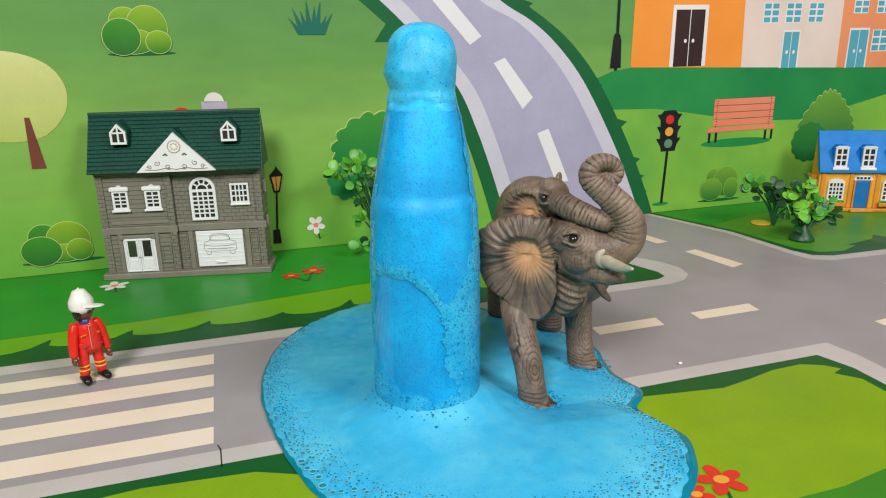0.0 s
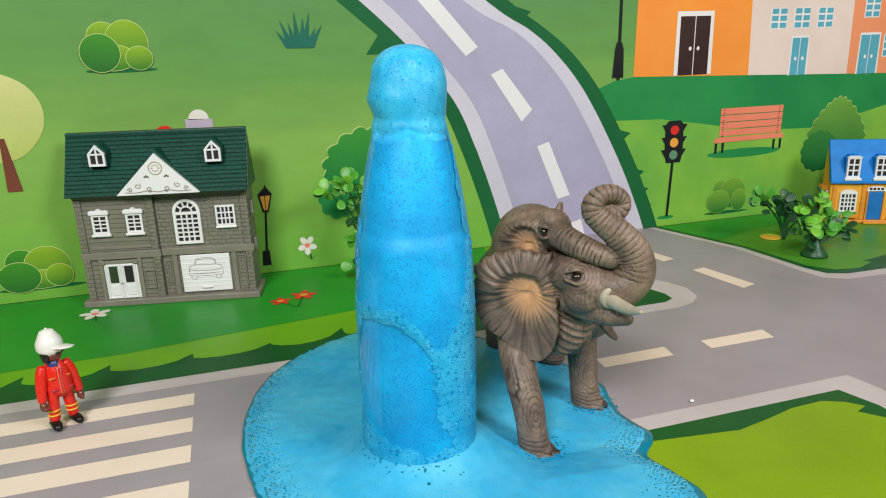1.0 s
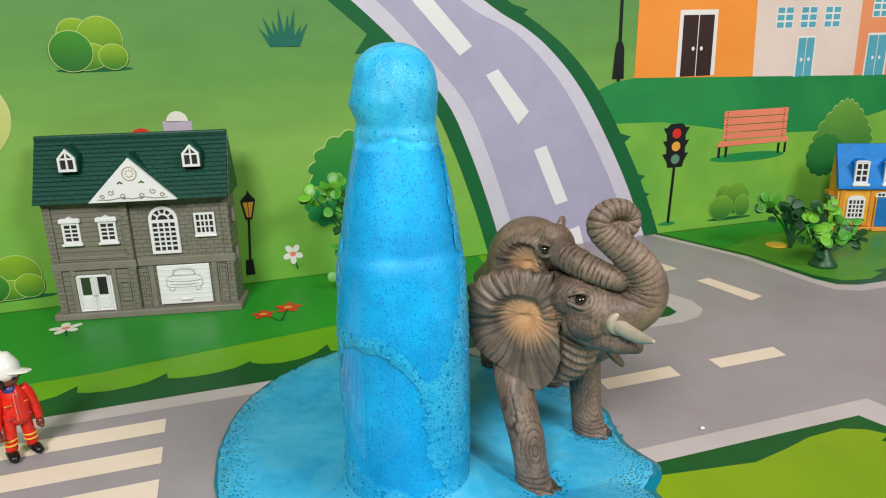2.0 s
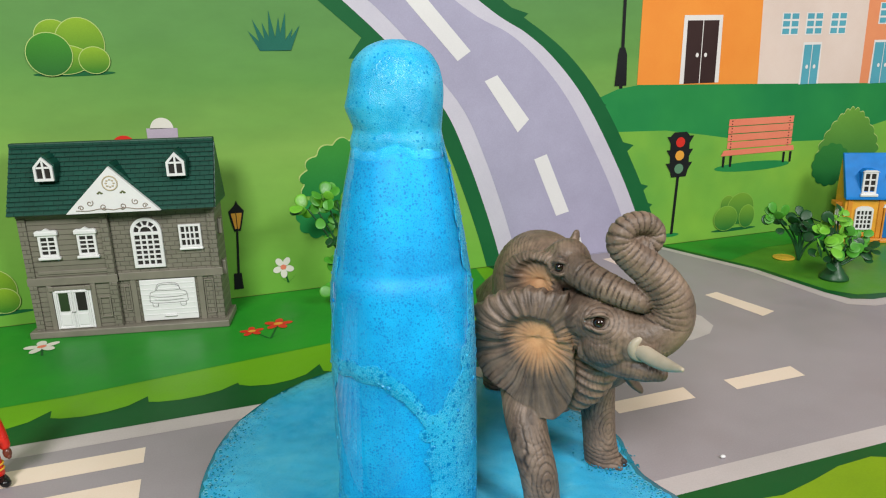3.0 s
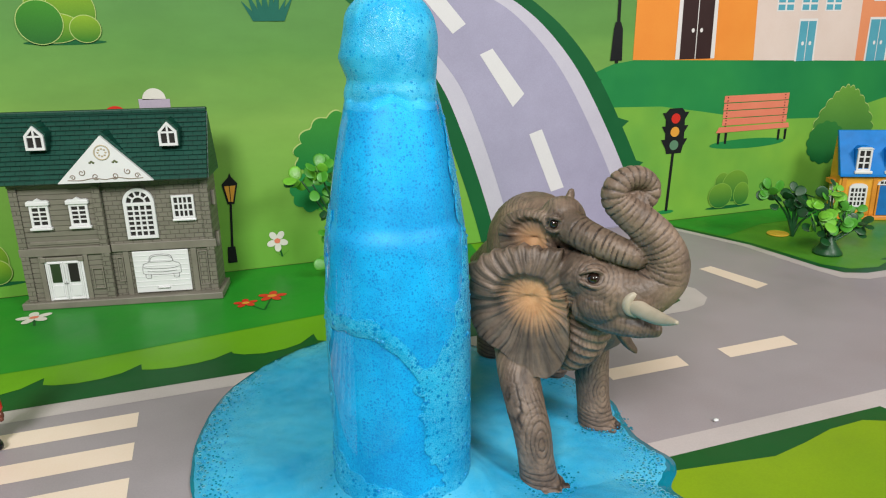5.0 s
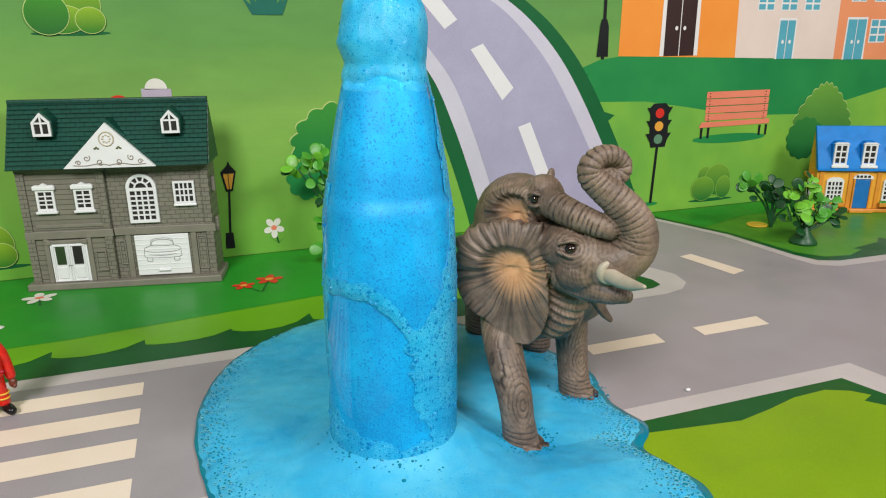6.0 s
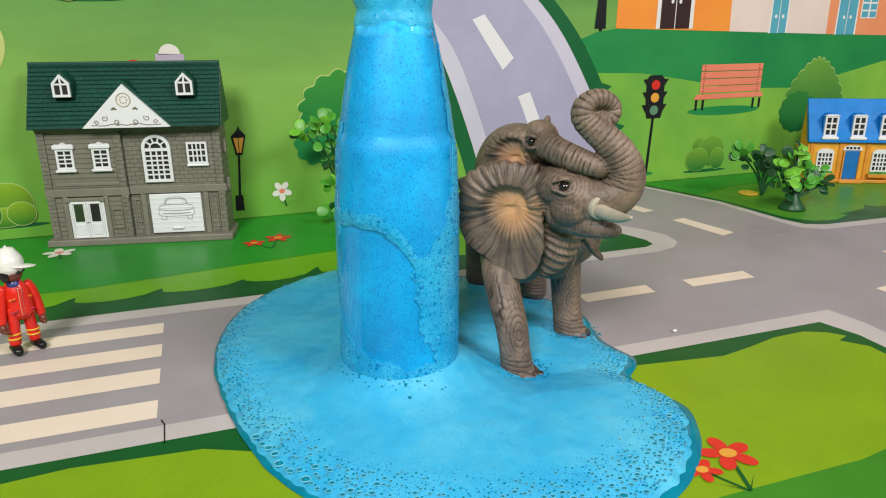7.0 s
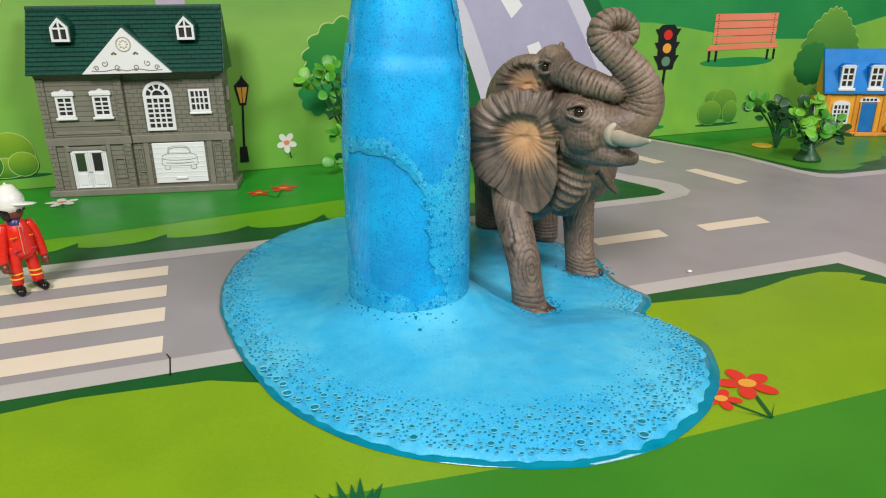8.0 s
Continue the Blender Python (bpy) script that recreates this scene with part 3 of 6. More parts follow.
GREY_BRICK = brick_mat("grey_brick_plastic", (130, 126, 112), (102, 98, 86), 1.0, 0.0042, depth=0.0009)
SIDING = brick_mat("grey_siding_plastic", (130, 126, 112), (100, 96, 84), 1.0, 0.0048, depth=0.0009, wide=60.0)
GREY = plastic("grey_plastic", (132, 127, 114), 0.48)
WHITE_P = plastic("white_plastic", (240, 240, 240), 0.35, 0.03)
GREEN_ROOF = brick_mat("green_shingle_plastic", (12, 76, 62), (8, 56, 46), 1.0, 0.0040, 0.45)
# dark tone that paints the shade inside hollow windows
OPENING_DARK = plastic("dark_opening_tone", (34, 30, 28), 0.5)
PRINTGREY = plastic("grey_line_paint", (150, 148, 146), 0.5)
OLIVE = plastic("olive_paint", (96, 104, 62), 0.5)
BLUE_P = plastic("blue_plastic", (14, 130, 214), 0.55, grain=20.0)
BLUE_P.node_tree.nodes["Principled BSDF"].inputs["Specular IOR Level"].default_value = 0.25
YELLOW_P = plastic("amber_plastic", (238, 172, 56), 0.38)
YELLOW_D = plastic("amber_trim_plastic", (228, 150, 50), 0.38)
BLUE_DOOR = plastic("blue_door_plastic", (28, 116, 190), 0.35)
LEAF = plastic("leaf_plastic", (78, 164, 44), 0.42, 0.3)
LEAF_L = plastic("light_leaf_plastic", (120, 196, 56), 0.42, 0.25)
LEAF_D = plastic("dark_leaf_plastic", (20, 80, 34), 0.4, 0.3)
STEM = plastic("stem_plastic", (30, 84, 44), 0.4)
RED_P = plastic("red_figure_plastic", (226, 40, 24), 0.3, 0.05)
SKIN = plastic("brown_figure_plastic", (110, 58, 44), 0.3, 0.05)
BLACK_P = plastic("black_figure_plastic", (22, 20, 22), 0.22, 0.05)
CAP = plastic("white_cap_plastic", (240, 238, 230), 0.25, 0.02)
STRAP = plastic("yellow_stripe_paint", (240, 190, 60), 0.35, 0.03)
IVORYLINE = plastic("pale_grey_line", (150, 148, 148), 0.5)
TAUPE = plastic("taupe_line_paint", (146, 132, 118), 0.5)
GREENISH = plastic("green_tinted_opening", (44, 66, 34), 0.5)
SILVER = plastic("silver_stripe_paint", (196, 180, 150), 0.35, 0.03)
NAVY = plastic("navy_paint", (50, 60, 120), 0.35, 0.03)


# ---- grey toy house ----
def lattice(bm, x0, x1, z0, z1, y0, y1, cols, rows, rim, bar):
    """A window frame: one ring with a bevelled front."""
    rings = []
    for x, z, y in ((0, 0, y1), (0, 0, y0 + 0.0003), (0.0003, 0.0003, y0), (rim - 0.0003, rim - 0.0003, y0), (rim, rim, y0 + 0.0003), (rim, rim, y1)):
        rings.append([bm.verts.new(p) for p in ((x0 + x, y, z0 + z), (x1 - x, y, z0 + z), (x1 - x, y, z1 - z), (x0 + x, y, z1 - z))])
    fs = []
    for a, b in zip(rings, rings[1:] + rings[:1]):
        fs += [bm.faces.new((a[k], b[k], b[(k + 1) % 4], a[(k + 1) % 4])) for k in range(4)]
    bmesh.ops.recalc_face_normals(bm, faces=fs)
    return bm


def bars(parent, mat, x0, x1, z0, z1, y0, y1, cols, rows, rim, bar):
    """The crossing bars of a window, each a part."""
    for i in range(1, cols):
        x = x0 + rim + (x1 - x0 - 2 * rim) * i / cols
        part("bar", box(bmesh.new(), x - bar / 2, y0 + 0.0004, z0 + rim, x + bar / 2, y1, z1 - rim), mat, parent)
    for j in range(1, rows):
        z = z0 + rim + (z1 - z0 - 2 * rim) * j / rows
        part("bar", box(bmesh.new(), x0 + rim, y0 + 0.0006, z - bar / 2, x1 - rim, y1, z + bar / 2), mat, parent)


def lattice_window(parent, mat, label, *size):
    w = part("window", lattice(bmesh.new(), *size), mat, parent, label)
    bars(w, mat, *size)
    return w


# a flat dark sheet stands in for the shade behind an empty window
def pane(parent, x0, x1, z0, z1, y):
    part("pane", box(bmesh.new(), x0, y, z0, x1, y + 0.0008, z1), OPENING_DARK, parent, "dark sheet for the shade inside an empty window")


def grey_house():
    u = Vector((0.172, -0.034, 0)).normalized()
    m = Matrix(((u.x, -u.y, 0, -0.104), (u.y, u.x, 0, 0.812), (0, 0, 1, 0.0008), (0, 0, 0, 1)))
    h = base("toy_house", m, "grey brick plastic toy house with a dark green shingle roof", "toy house")
    # x runs along the front, y into the house
    part("plinth", box(bmesh.new(), -0.001, -0.001, 0, 0.1765, 0.043, 0.0065, 0.0008), GREY, h, "smooth grey base step")
    part("front_wall", box(bmesh.new(), 0.0045, 0.0045, 0.0065, 0.080, 0.042, 0.1165, 0.0005), SIDING, h)
    part("front_wall", box(bmesh.new(), 0.080, 0.0080, 0.0065, 0.1725, 0.042, 0.1165, 0.0005), GREY_BRICK, h)
    part("string_course", box(bmesh.new(), 0.0035, 0.0025, 0.0495, 0.0815, 0.0044, 0.0570, 0.0005), GREY, h)
    part("string_course", box(bmesh.new(), 0.0815, 0.0055, 0.0495, 0.1745, 0.0079, 0.0570, 0.0005), GREY, h)
    part("string_course", box(bmesh.new(), 0.014, 0.0034, 0.0600, 0.074, 0.0044, 0.0630, 0.0003), GREY, h)
    part("frieze", box(bmesh.new(), 0.0035, 0.0030, 0.1125, 0.0815, 0.0044, 0.1165, 0.0004), GREY, h)
    part("frieze", box(bmesh.new(), 0.0815, 0.0062, 0.1125, 0.1745, 0.0079, 0.1165, 0.0004), GREY, h)
    for x, yy in ((0.0045, 0.0044), (0.0735, 0.0044), (0.1655, 0.0079)):
        for z0, z1 in ((0.0065, 0.0495), (0.057, 0.1125)):
            part("pilaster", box(bmesh.new(), x, yy - 0.0018, z0, x + 0.0068, yy, z1, 0.0004), GREY_BRICK, h)
    # lower storey pilasters, door hood and blind panels
    for x, w, yy in ((0.0185, 0.0042, 0.0044), (0.0565, 0.0042, 0.0044), (0.0905, 0.005, 0.0079), (0.1505, 0.005, 0.0079)):
        part("pilaster", box(bmesh.new(), x, yy - 0.0015, 0.0065, x + w, yy, 0.0495, 0.0004), GREY, h)
    part("door_hood", box(bmesh.new(), 0.0215, 0.0020, 0.0448, 0.0575, 0.0044, 0.0482, 0.0005), GREY, h)
    for x in (0.0205, 0.0525):
        part("bracket", box(bmesh.new(), x, 0.0012, 0.0440, x + 0.0048, 0.0026, 0.0488, 0.0006), GREY, h)
    for x0, x1, z0, z1, yy in ((0.0625, 0.0725, 0.016, 0.036, 0.0044), (0.084, 0.0900, 0.020, 0.044, 0.0079), (0.1560, 0.1650, 0.012, 0.046, 0.0079)):
        bm = lattice(bmesh.new(), x0, x1, z0, z1, yy - 0.0012, yy, 1, 1, 0.0012, 0.001)
        part("blind_panel", bm, GREY, h)
    # casement windows with hoods
    for x0 in (0.0192, 0.0522):
        w = lattice_window(h, WHITE_P, "white plastic window with a crested hood", x0, x0 + 0.0160, 0.0765, 0.0965, 0.0022, 0.0042, 2, 4, 0.0022, 0.0012)
        pane(w, x0 + 0.0012, x0 + 0.0148, 0.0778, 0.0950, 0.0036)
        bm = box(bmesh.new(), x0 - 0.0016, 0.0008, 0.0965, x0 + 0.0176, 0.0042, 0.1000, 0.0005)
        prism(bm, [(x0 - 0.0016, 0.0999), (x0 + 0.0176, 0.0999), (x0 + 0.0155, 0.1012), (x0 + 0.0115, 0.1010), (x0 + 0.0080, 0.1030), (x0 + 0.0045, 0.1010), (x0 + 0.0005, 0.1012)], 0.0010, 0.0036)
        part("hood", bm, WHITE_P, w)
        part("sill", box(bmesh.new(), x0 - 0.0014, 0.0004, 0.0742, x0 + 0.0174, 0.0042, 0.0765, 0.0005), WHITE_P, w)
    # square window
    w = lattice_window(h, WHITE_P, "white plastic lattice window", 0.1395, 0.1590, 0.0780, 0.0995, 0.0052, 0.0078, 4, 3, 0.0020, 0.0013)
    pane(w, 0.1405, 0.1580, 0.0790, 0.0985, 0.0070)
    part("sill", box(bmesh.new(), 0.1388, 0.0046, 0.0758, 0.1597, 0.0078, 0.0780, 0.0006), WHITE_P, w)
    # arched stair window
    x0, x1, z0, zs = 0.0975, 0.1245, 0.0608, 0.0945
    cx, ro = (x0 + x1) / 2, (x1 - x0) / 2
    size = (x0, x1, z0, zs, 0.0050, 0.0078, 4, 6, 0.0030, 0.0014)
    w = part("window", lattice(bmesh.new(), *size), WHITE_P, h, "tall white arched plastic lattice window")
    bars(w, WHITE_P, *size)
    for r0, r1 in ((ro - 0.0030, ro), (0.0050, 0.0064)):
        arc = [(cx + r1 * math.cos(a), zs - 0.0002 + r1 * math.sin(a)) for a in (math.pi * k / 20 for k in range(21))]
        arc += [(cx + r0 * math.cos(a), zs - 0.0002 + r0 * math.sin(a)) for a in (math.pi * (20 - k) / 20 for k in range(21))]
        part("arch", prism(bmesh.new(), arc, 0.0050, 0.0078), WHITE_P, w)
    for k in range(1, 5):
        a = math.pi * k / 5
        d, n = Vector((math.cos(a), math.sin(a))), Vector((-math.sin(a), math.cos(a))) * 0.0007
        q = [Vector((cx, zs)) + d * 0.006 + n, Vector((cx, zs)) + d * (ro - 0.002) + n, Vector((cx, zs)) + d * (ro - 0.002) - n, Vector((cx, zs)) + d * 0.006 - n]
        part("bar", prism(bmesh.new(), [tuple(v) for v in q], 0.0054, 0.0078), WHITE_P, w)
    bm = prism(bmesh.new(), [(x0 + 0.001, z0 + 0.001), (x1 - 0.001, z0 + 0.001)] + [(cx + (ro - 0.001) * math.cos(a), zs + (ro - 0.001) * math.sin(a)) for a in (math.pi * k / 20 for k in range(21))], 0.0070, 0.0077)
    part("pane", bm, OPENING_DARK, w, "dark sheet for the shade inside an empty window")
    # double front door
    d = part("door", box(bmesh.new(), 0.0232, 0.0030, 0.0068, 0.0562, 0.0043, 0.0448, 0.0004), WHITE_P, h, "white double door with dark panes")
    for a in (0.0250, 0.0402):
        part("door_leaf", lattice(bmesh.new(), a, a + 0.0142, 0.0075, 0.0435, 0.0020, 0.0029, 1, 1, 0.0014, 0.001), WHITE_P, d)
        part("pane", box(bmesh.new(), a + 0.0030, 0.0021, 0.0245, a + 0.0112, 0.0029, 0.0420, 0.0002), GREENISH if a < 0.03 else OPENING_DARK, d, "dark door pane")
        part("door_panel", box(bmesh.new(), a + 0.0030, 0.0023, 0.0105, a + 0.0112, 0.0030, 0.0215, 0.0003), WHITE_P, d)
    for a in (0.0384, 0.0406):
        part("door_handle", ball(bmesh.new(), (a, 0.0016, 0.0235), 0.0007, seg=10, rings=6), PRINTGREY, d)
    # garage door with an embossed car
    g = part("garage_door", box(bmesh.new(), 0.0985, 0.0058, 0.0085, 0.1482, 0.0078, 0.0485, 0.0005), WHITE_P, h, "white garage door embossed with a car outline")
    for k in range(1, 8):
        part("slat", box(bmesh.new(), 0.0992, 0.0055, 0.0085 + k * 0.005 + 0.0003, 0.1475, 0.0059, 0.0085 + k * 0.005 + 0.0012, 0.0001), WHITE_P, g)
    bm = bmesh.new()
    car = [[(-0.017, 0.000), (-0.016, 0.006), (-0.011, 0.008), (-0.008, 0.0145), (0.008, 0.0145), (0.011, 0.008), (0.016, 0.006), (0.017, 0.000), (0.014, -0.004), (-0.014, -0.004), (-0.017, 0.0)],
           [(-0.010, 0.008), (-0.007, 0.0132), (0.007, 0.0132), (0.010, 0.008), (-0.010, 0.008)], [(-0.016, 0.003), (-0.008, 0.0015), (0.008, 0.0015), (0.016, 0.003)], [(-0.013, -0.001), (0.0, -0.002), (0.013, -0.001)],
           [(-0.015, -0.004), (-0.0145, -0.0075), (-0.0105, -0.0075), (-0.010, -0.004)], [(0.015, -0.004), (0.0145, -0.0075), (0.0105, -0.0075), (0.010, -0.004)]]
    for line in car:
        tube(bm, [(0.1233 + x, 0.0054, 0.0300 + z) for x, z in line], [0.0002] * len(line), 5, 3)
    part("car_relief", bm, IVORYLINE, g, "fine grey outline of a car")
    bm = tube(bmesh.new(), [(0.1185, 0.0056, 0.0125), (0.1185, 0.0044, 0.0130), (0.1280, 0.0044, 0.0130), (0.1280, 0.0056, 0.0125)], [0.0006] * 4, 8, 2)
    box(bm, 0.1180, 0.0052, 0.0112, 0.1285, 0.0058, 0.0148, 0.0003)
    part("handle", bm, WHITE_P, g)
    # hinges on the side
    for z in (0.094, 0.054):
        part("hinge", box(bmesh.new(), 0.1725, 0.016, z - 0.007, 0.1760, 0.024, z + 0.007, 0.0006), GREY, h)
    # roof: courses of shingles, front and back
    eave, ridge = Vector((0, -0.006, 0.1165)), Vector((0, 0.024, 0.1745))
    courses = 15
    bm = bmesh.new()
    prism_side = [(-0.0035, 0.1165), (0.0235, 0.1725), (0.0475, 0.1165)]
    a = [bm.verts.new((0.0005, y, z)) for y, z in prism_side]
    b = [bm.verts.new((0.1765, y, z)) for y, z in prism_side]
    bm.faces.new(a[::-1]), bm.faces.new(b)
    for k in range(3):
        bm.faces.new((a[k], a[(k + 1) % 3], b[(k + 1) % 3], b[k]))
    bmesh.ops.recalc_face_normals(bm, faces=bm.faces)
    roof = part("roof", bm, GREEN_ROOF, h, "dark green embossed shingle roof")
    slope = (ridge - eave)
    n = Vector((0, -slope.z, slope.y)).normalized()
    for k in range(courses):
        lo, hi = eave + slope * (k / courses), eave + slope * ((k + 1.05) / courses)
        bm = bmesh.new()
        v = [bm.verts.new((x, *(p + n * t).yz)) for x in (0.0015, 0.1755) for p, t in ((lo, 0.0016), (hi, 0.0004), (hi, -0.0009), (lo, -0.0009))]
        for q in ((0, 1, 2, 3), (7, 6, 5, 4), (0, 4, 5, 1), (1, 5, 6, 2), (2, 6, 7, 3), (3, 7, 4, 0)):
            bm.faces.new([v[i] for i in q])
        bmesh.ops.recalc_face_normals(bm, faces=bm.faces)
        part("shingle_course", bm, GREEN_ROOF, roof)
    part("ridge_cap", box(bmesh.new(), 0.0010, 0.021, 0.1722, 0.1760, 0.027, 0.1762, 0.001), GREEN_ROOF, roof)
    # white gable with scrollwork
    g = part("gable", prism(bmesh.new(), [(0.0518, 0.1172), (0.1308, 0.1172), (0.0918, 0.1572)], -0.0100, -0.0062), WHITE_P, h, "white pediment with relief scrollwork")
    bm = bmesh.new()
    va = [bm.verts.new(p) for p in ((0.0485, -0.0095, 0.1170), (0.0918, -0.0095, 0.1605), (0.1341, -0.0095, 0.1170))]
    vb = [bm.verts.new(p) for p in ((0.0600, 0.012, 0.1170), (0.0918, 0.022, 0.1605), (0.1236, 0.012, 0.1170))]
    bm.faces.new(va), bm.faces.new(vb[::-1])
    for k in range(3):
        bm.faces.new((va[k], va[(k + 1) % 3], vb[(k + 1) % 3], vb[k]))
    bmesh.ops.recalc_face_normals(bm, faces=bm.faces)
    bmesh.ops.translate(bm, verts=bm.verts, vec=(0, 0.0045, -0.0002))
    part("gable_roof", bm, GREEN_ROOF, h)
    bm = bmesh.new()
    for s in (-1, 1):
        for cx, cz, r, turns, st in ((0.0265, 0.1222, 0.0024, 1.2, 0.0), (0.0190, 0.1262, 0.0030, 1.1, 2.4), (0.0080, 0.1225, 0.0030, 1.2, 4.0)):
            pts = []
            for k in range(16):
                a = st + turns * 2 * math.pi * k / 15
                rr = r * (1 - 0.75 * k / 15)
                pts.append((0.0918 + s * (cx + rr * math.cos(a)), -0.0101, cz + rr * math.sin(a)))
            tube(bm, pts, [0.00042] * 16, 6, 1)
        tube(bm, [(0.0918 + s * 0.031, -0.0101, 0.1200), (0.0918 + s * 0.020, -0.0101, 0.1195), (0.0918 + s * 0.010, -0.0101, 0.1210), (0.0918, -0.0101, 0.1195)], [0.00042] * 4, 6, 4)
    part("scrollwork", bm, TAUPE, g, "thin grey relief scrolls")
    bm = bmesh.new()
    ring = [(0.0918 + 0.0062 * math.cos(a), -0.0101, 0.1430 + 0.0062 * math.sin(a)) for a in (2 * math.pi * k / 20 for k in range(21))]
    tube(bm, ring, [0.0006] * 21, 6, 1)
    for k in range(8):
        a = 2 * math.pi * k / 8
        ball(bm, (0.0918 + 0.0032 * math.cos(a), -0.0101, 0.1430 + 0.0032 * math.sin(a)), (0.0011, 0.0004, 0.0008), seg=8, rings=5)
    part("rosette", bm, SILVER, g, "round relief rosette")
    for s in (-1, 1):
        bm = bmesh.new()
        for k in range(3):
            ball(bm, (0.0918 + s * 0.0095 + (k - 1) * 0.0014, -0.0101, 0.1345 + (k % 2) * 0.001), (0.0012, 0.0004, 0.0009), seg=8, rings=5)
        part("leaf_ornament", bm, OLIVE, g, "olive painted leaf ornament")
    # dormer windows
    for x in (0.0355, 0.1455):
        zb, y = 0.1455, -0.0010
        part("dormer", prism(bmesh.new(), [(x - 0.0085, zb - 0.001), (x + 0.0085, zb - 0.001), (x + 0.0090, zb + 0.0140), (x, zb + 0.0235), (x - 0.0090, zb + 0.0140)], y + 0.0022, y + 0.028), GREEN_ROOF, h, "small green roof dormer with a white window")
        out = [(x - 0.0078, zb), (x + 0.0078, zb), (x + 0.0078, zb + 0.0125), (x, zb + 0.0208), (x - 0.0078, zb + 0.0125)]
        inn = [(x - 0.0058, zb + 0.0022), (x + 0.0058, zb + 0.0022), (x + 0.0058, zb + 0.0117), (x, zb + 0.0180), (x - 0.0058, zb + 0.0117)]
        bm = bmesh.new()
        loops = [[bm.verts.new((px, py, pz)) for px, pz in line] for line, py in ((out, y + 0.0022), (out, y), (inn, y), (inn, y + 0.0022))]
        for p, q in zip(loops, loops[1:] + loops[:1]):
            for k in range(5):
                bm.faces.new((p[k], q[k], q[(k + 1) % 5], p[(k + 1) % 5]))
        bmesh.ops.recalc_face_normals(bm, faces=bm.faces)
        w = part("window", bm, WHITE_P, h, "white pointed dormer window")
        part("bar", box(bmesh.new(), x - 0.0008, y + 0.0004, zb + 0.002, x + 0.0008, y + 0.0021, zb + 0.0185), WHITE_P, w)
        part("bar", box(bmesh.new(), x - 0.006, y + 0.0005, zb + 0.0108, x + 0.006, y + 0.0021, zb + 0.0124), WHITE_P, w)
        part("pane", prism(bmesh.new(), inn, y + 0.0017, y + 0.0021), OPENING_DARK, w, "dark sheet for the shade inside an empty window")
    return h


grey_house()


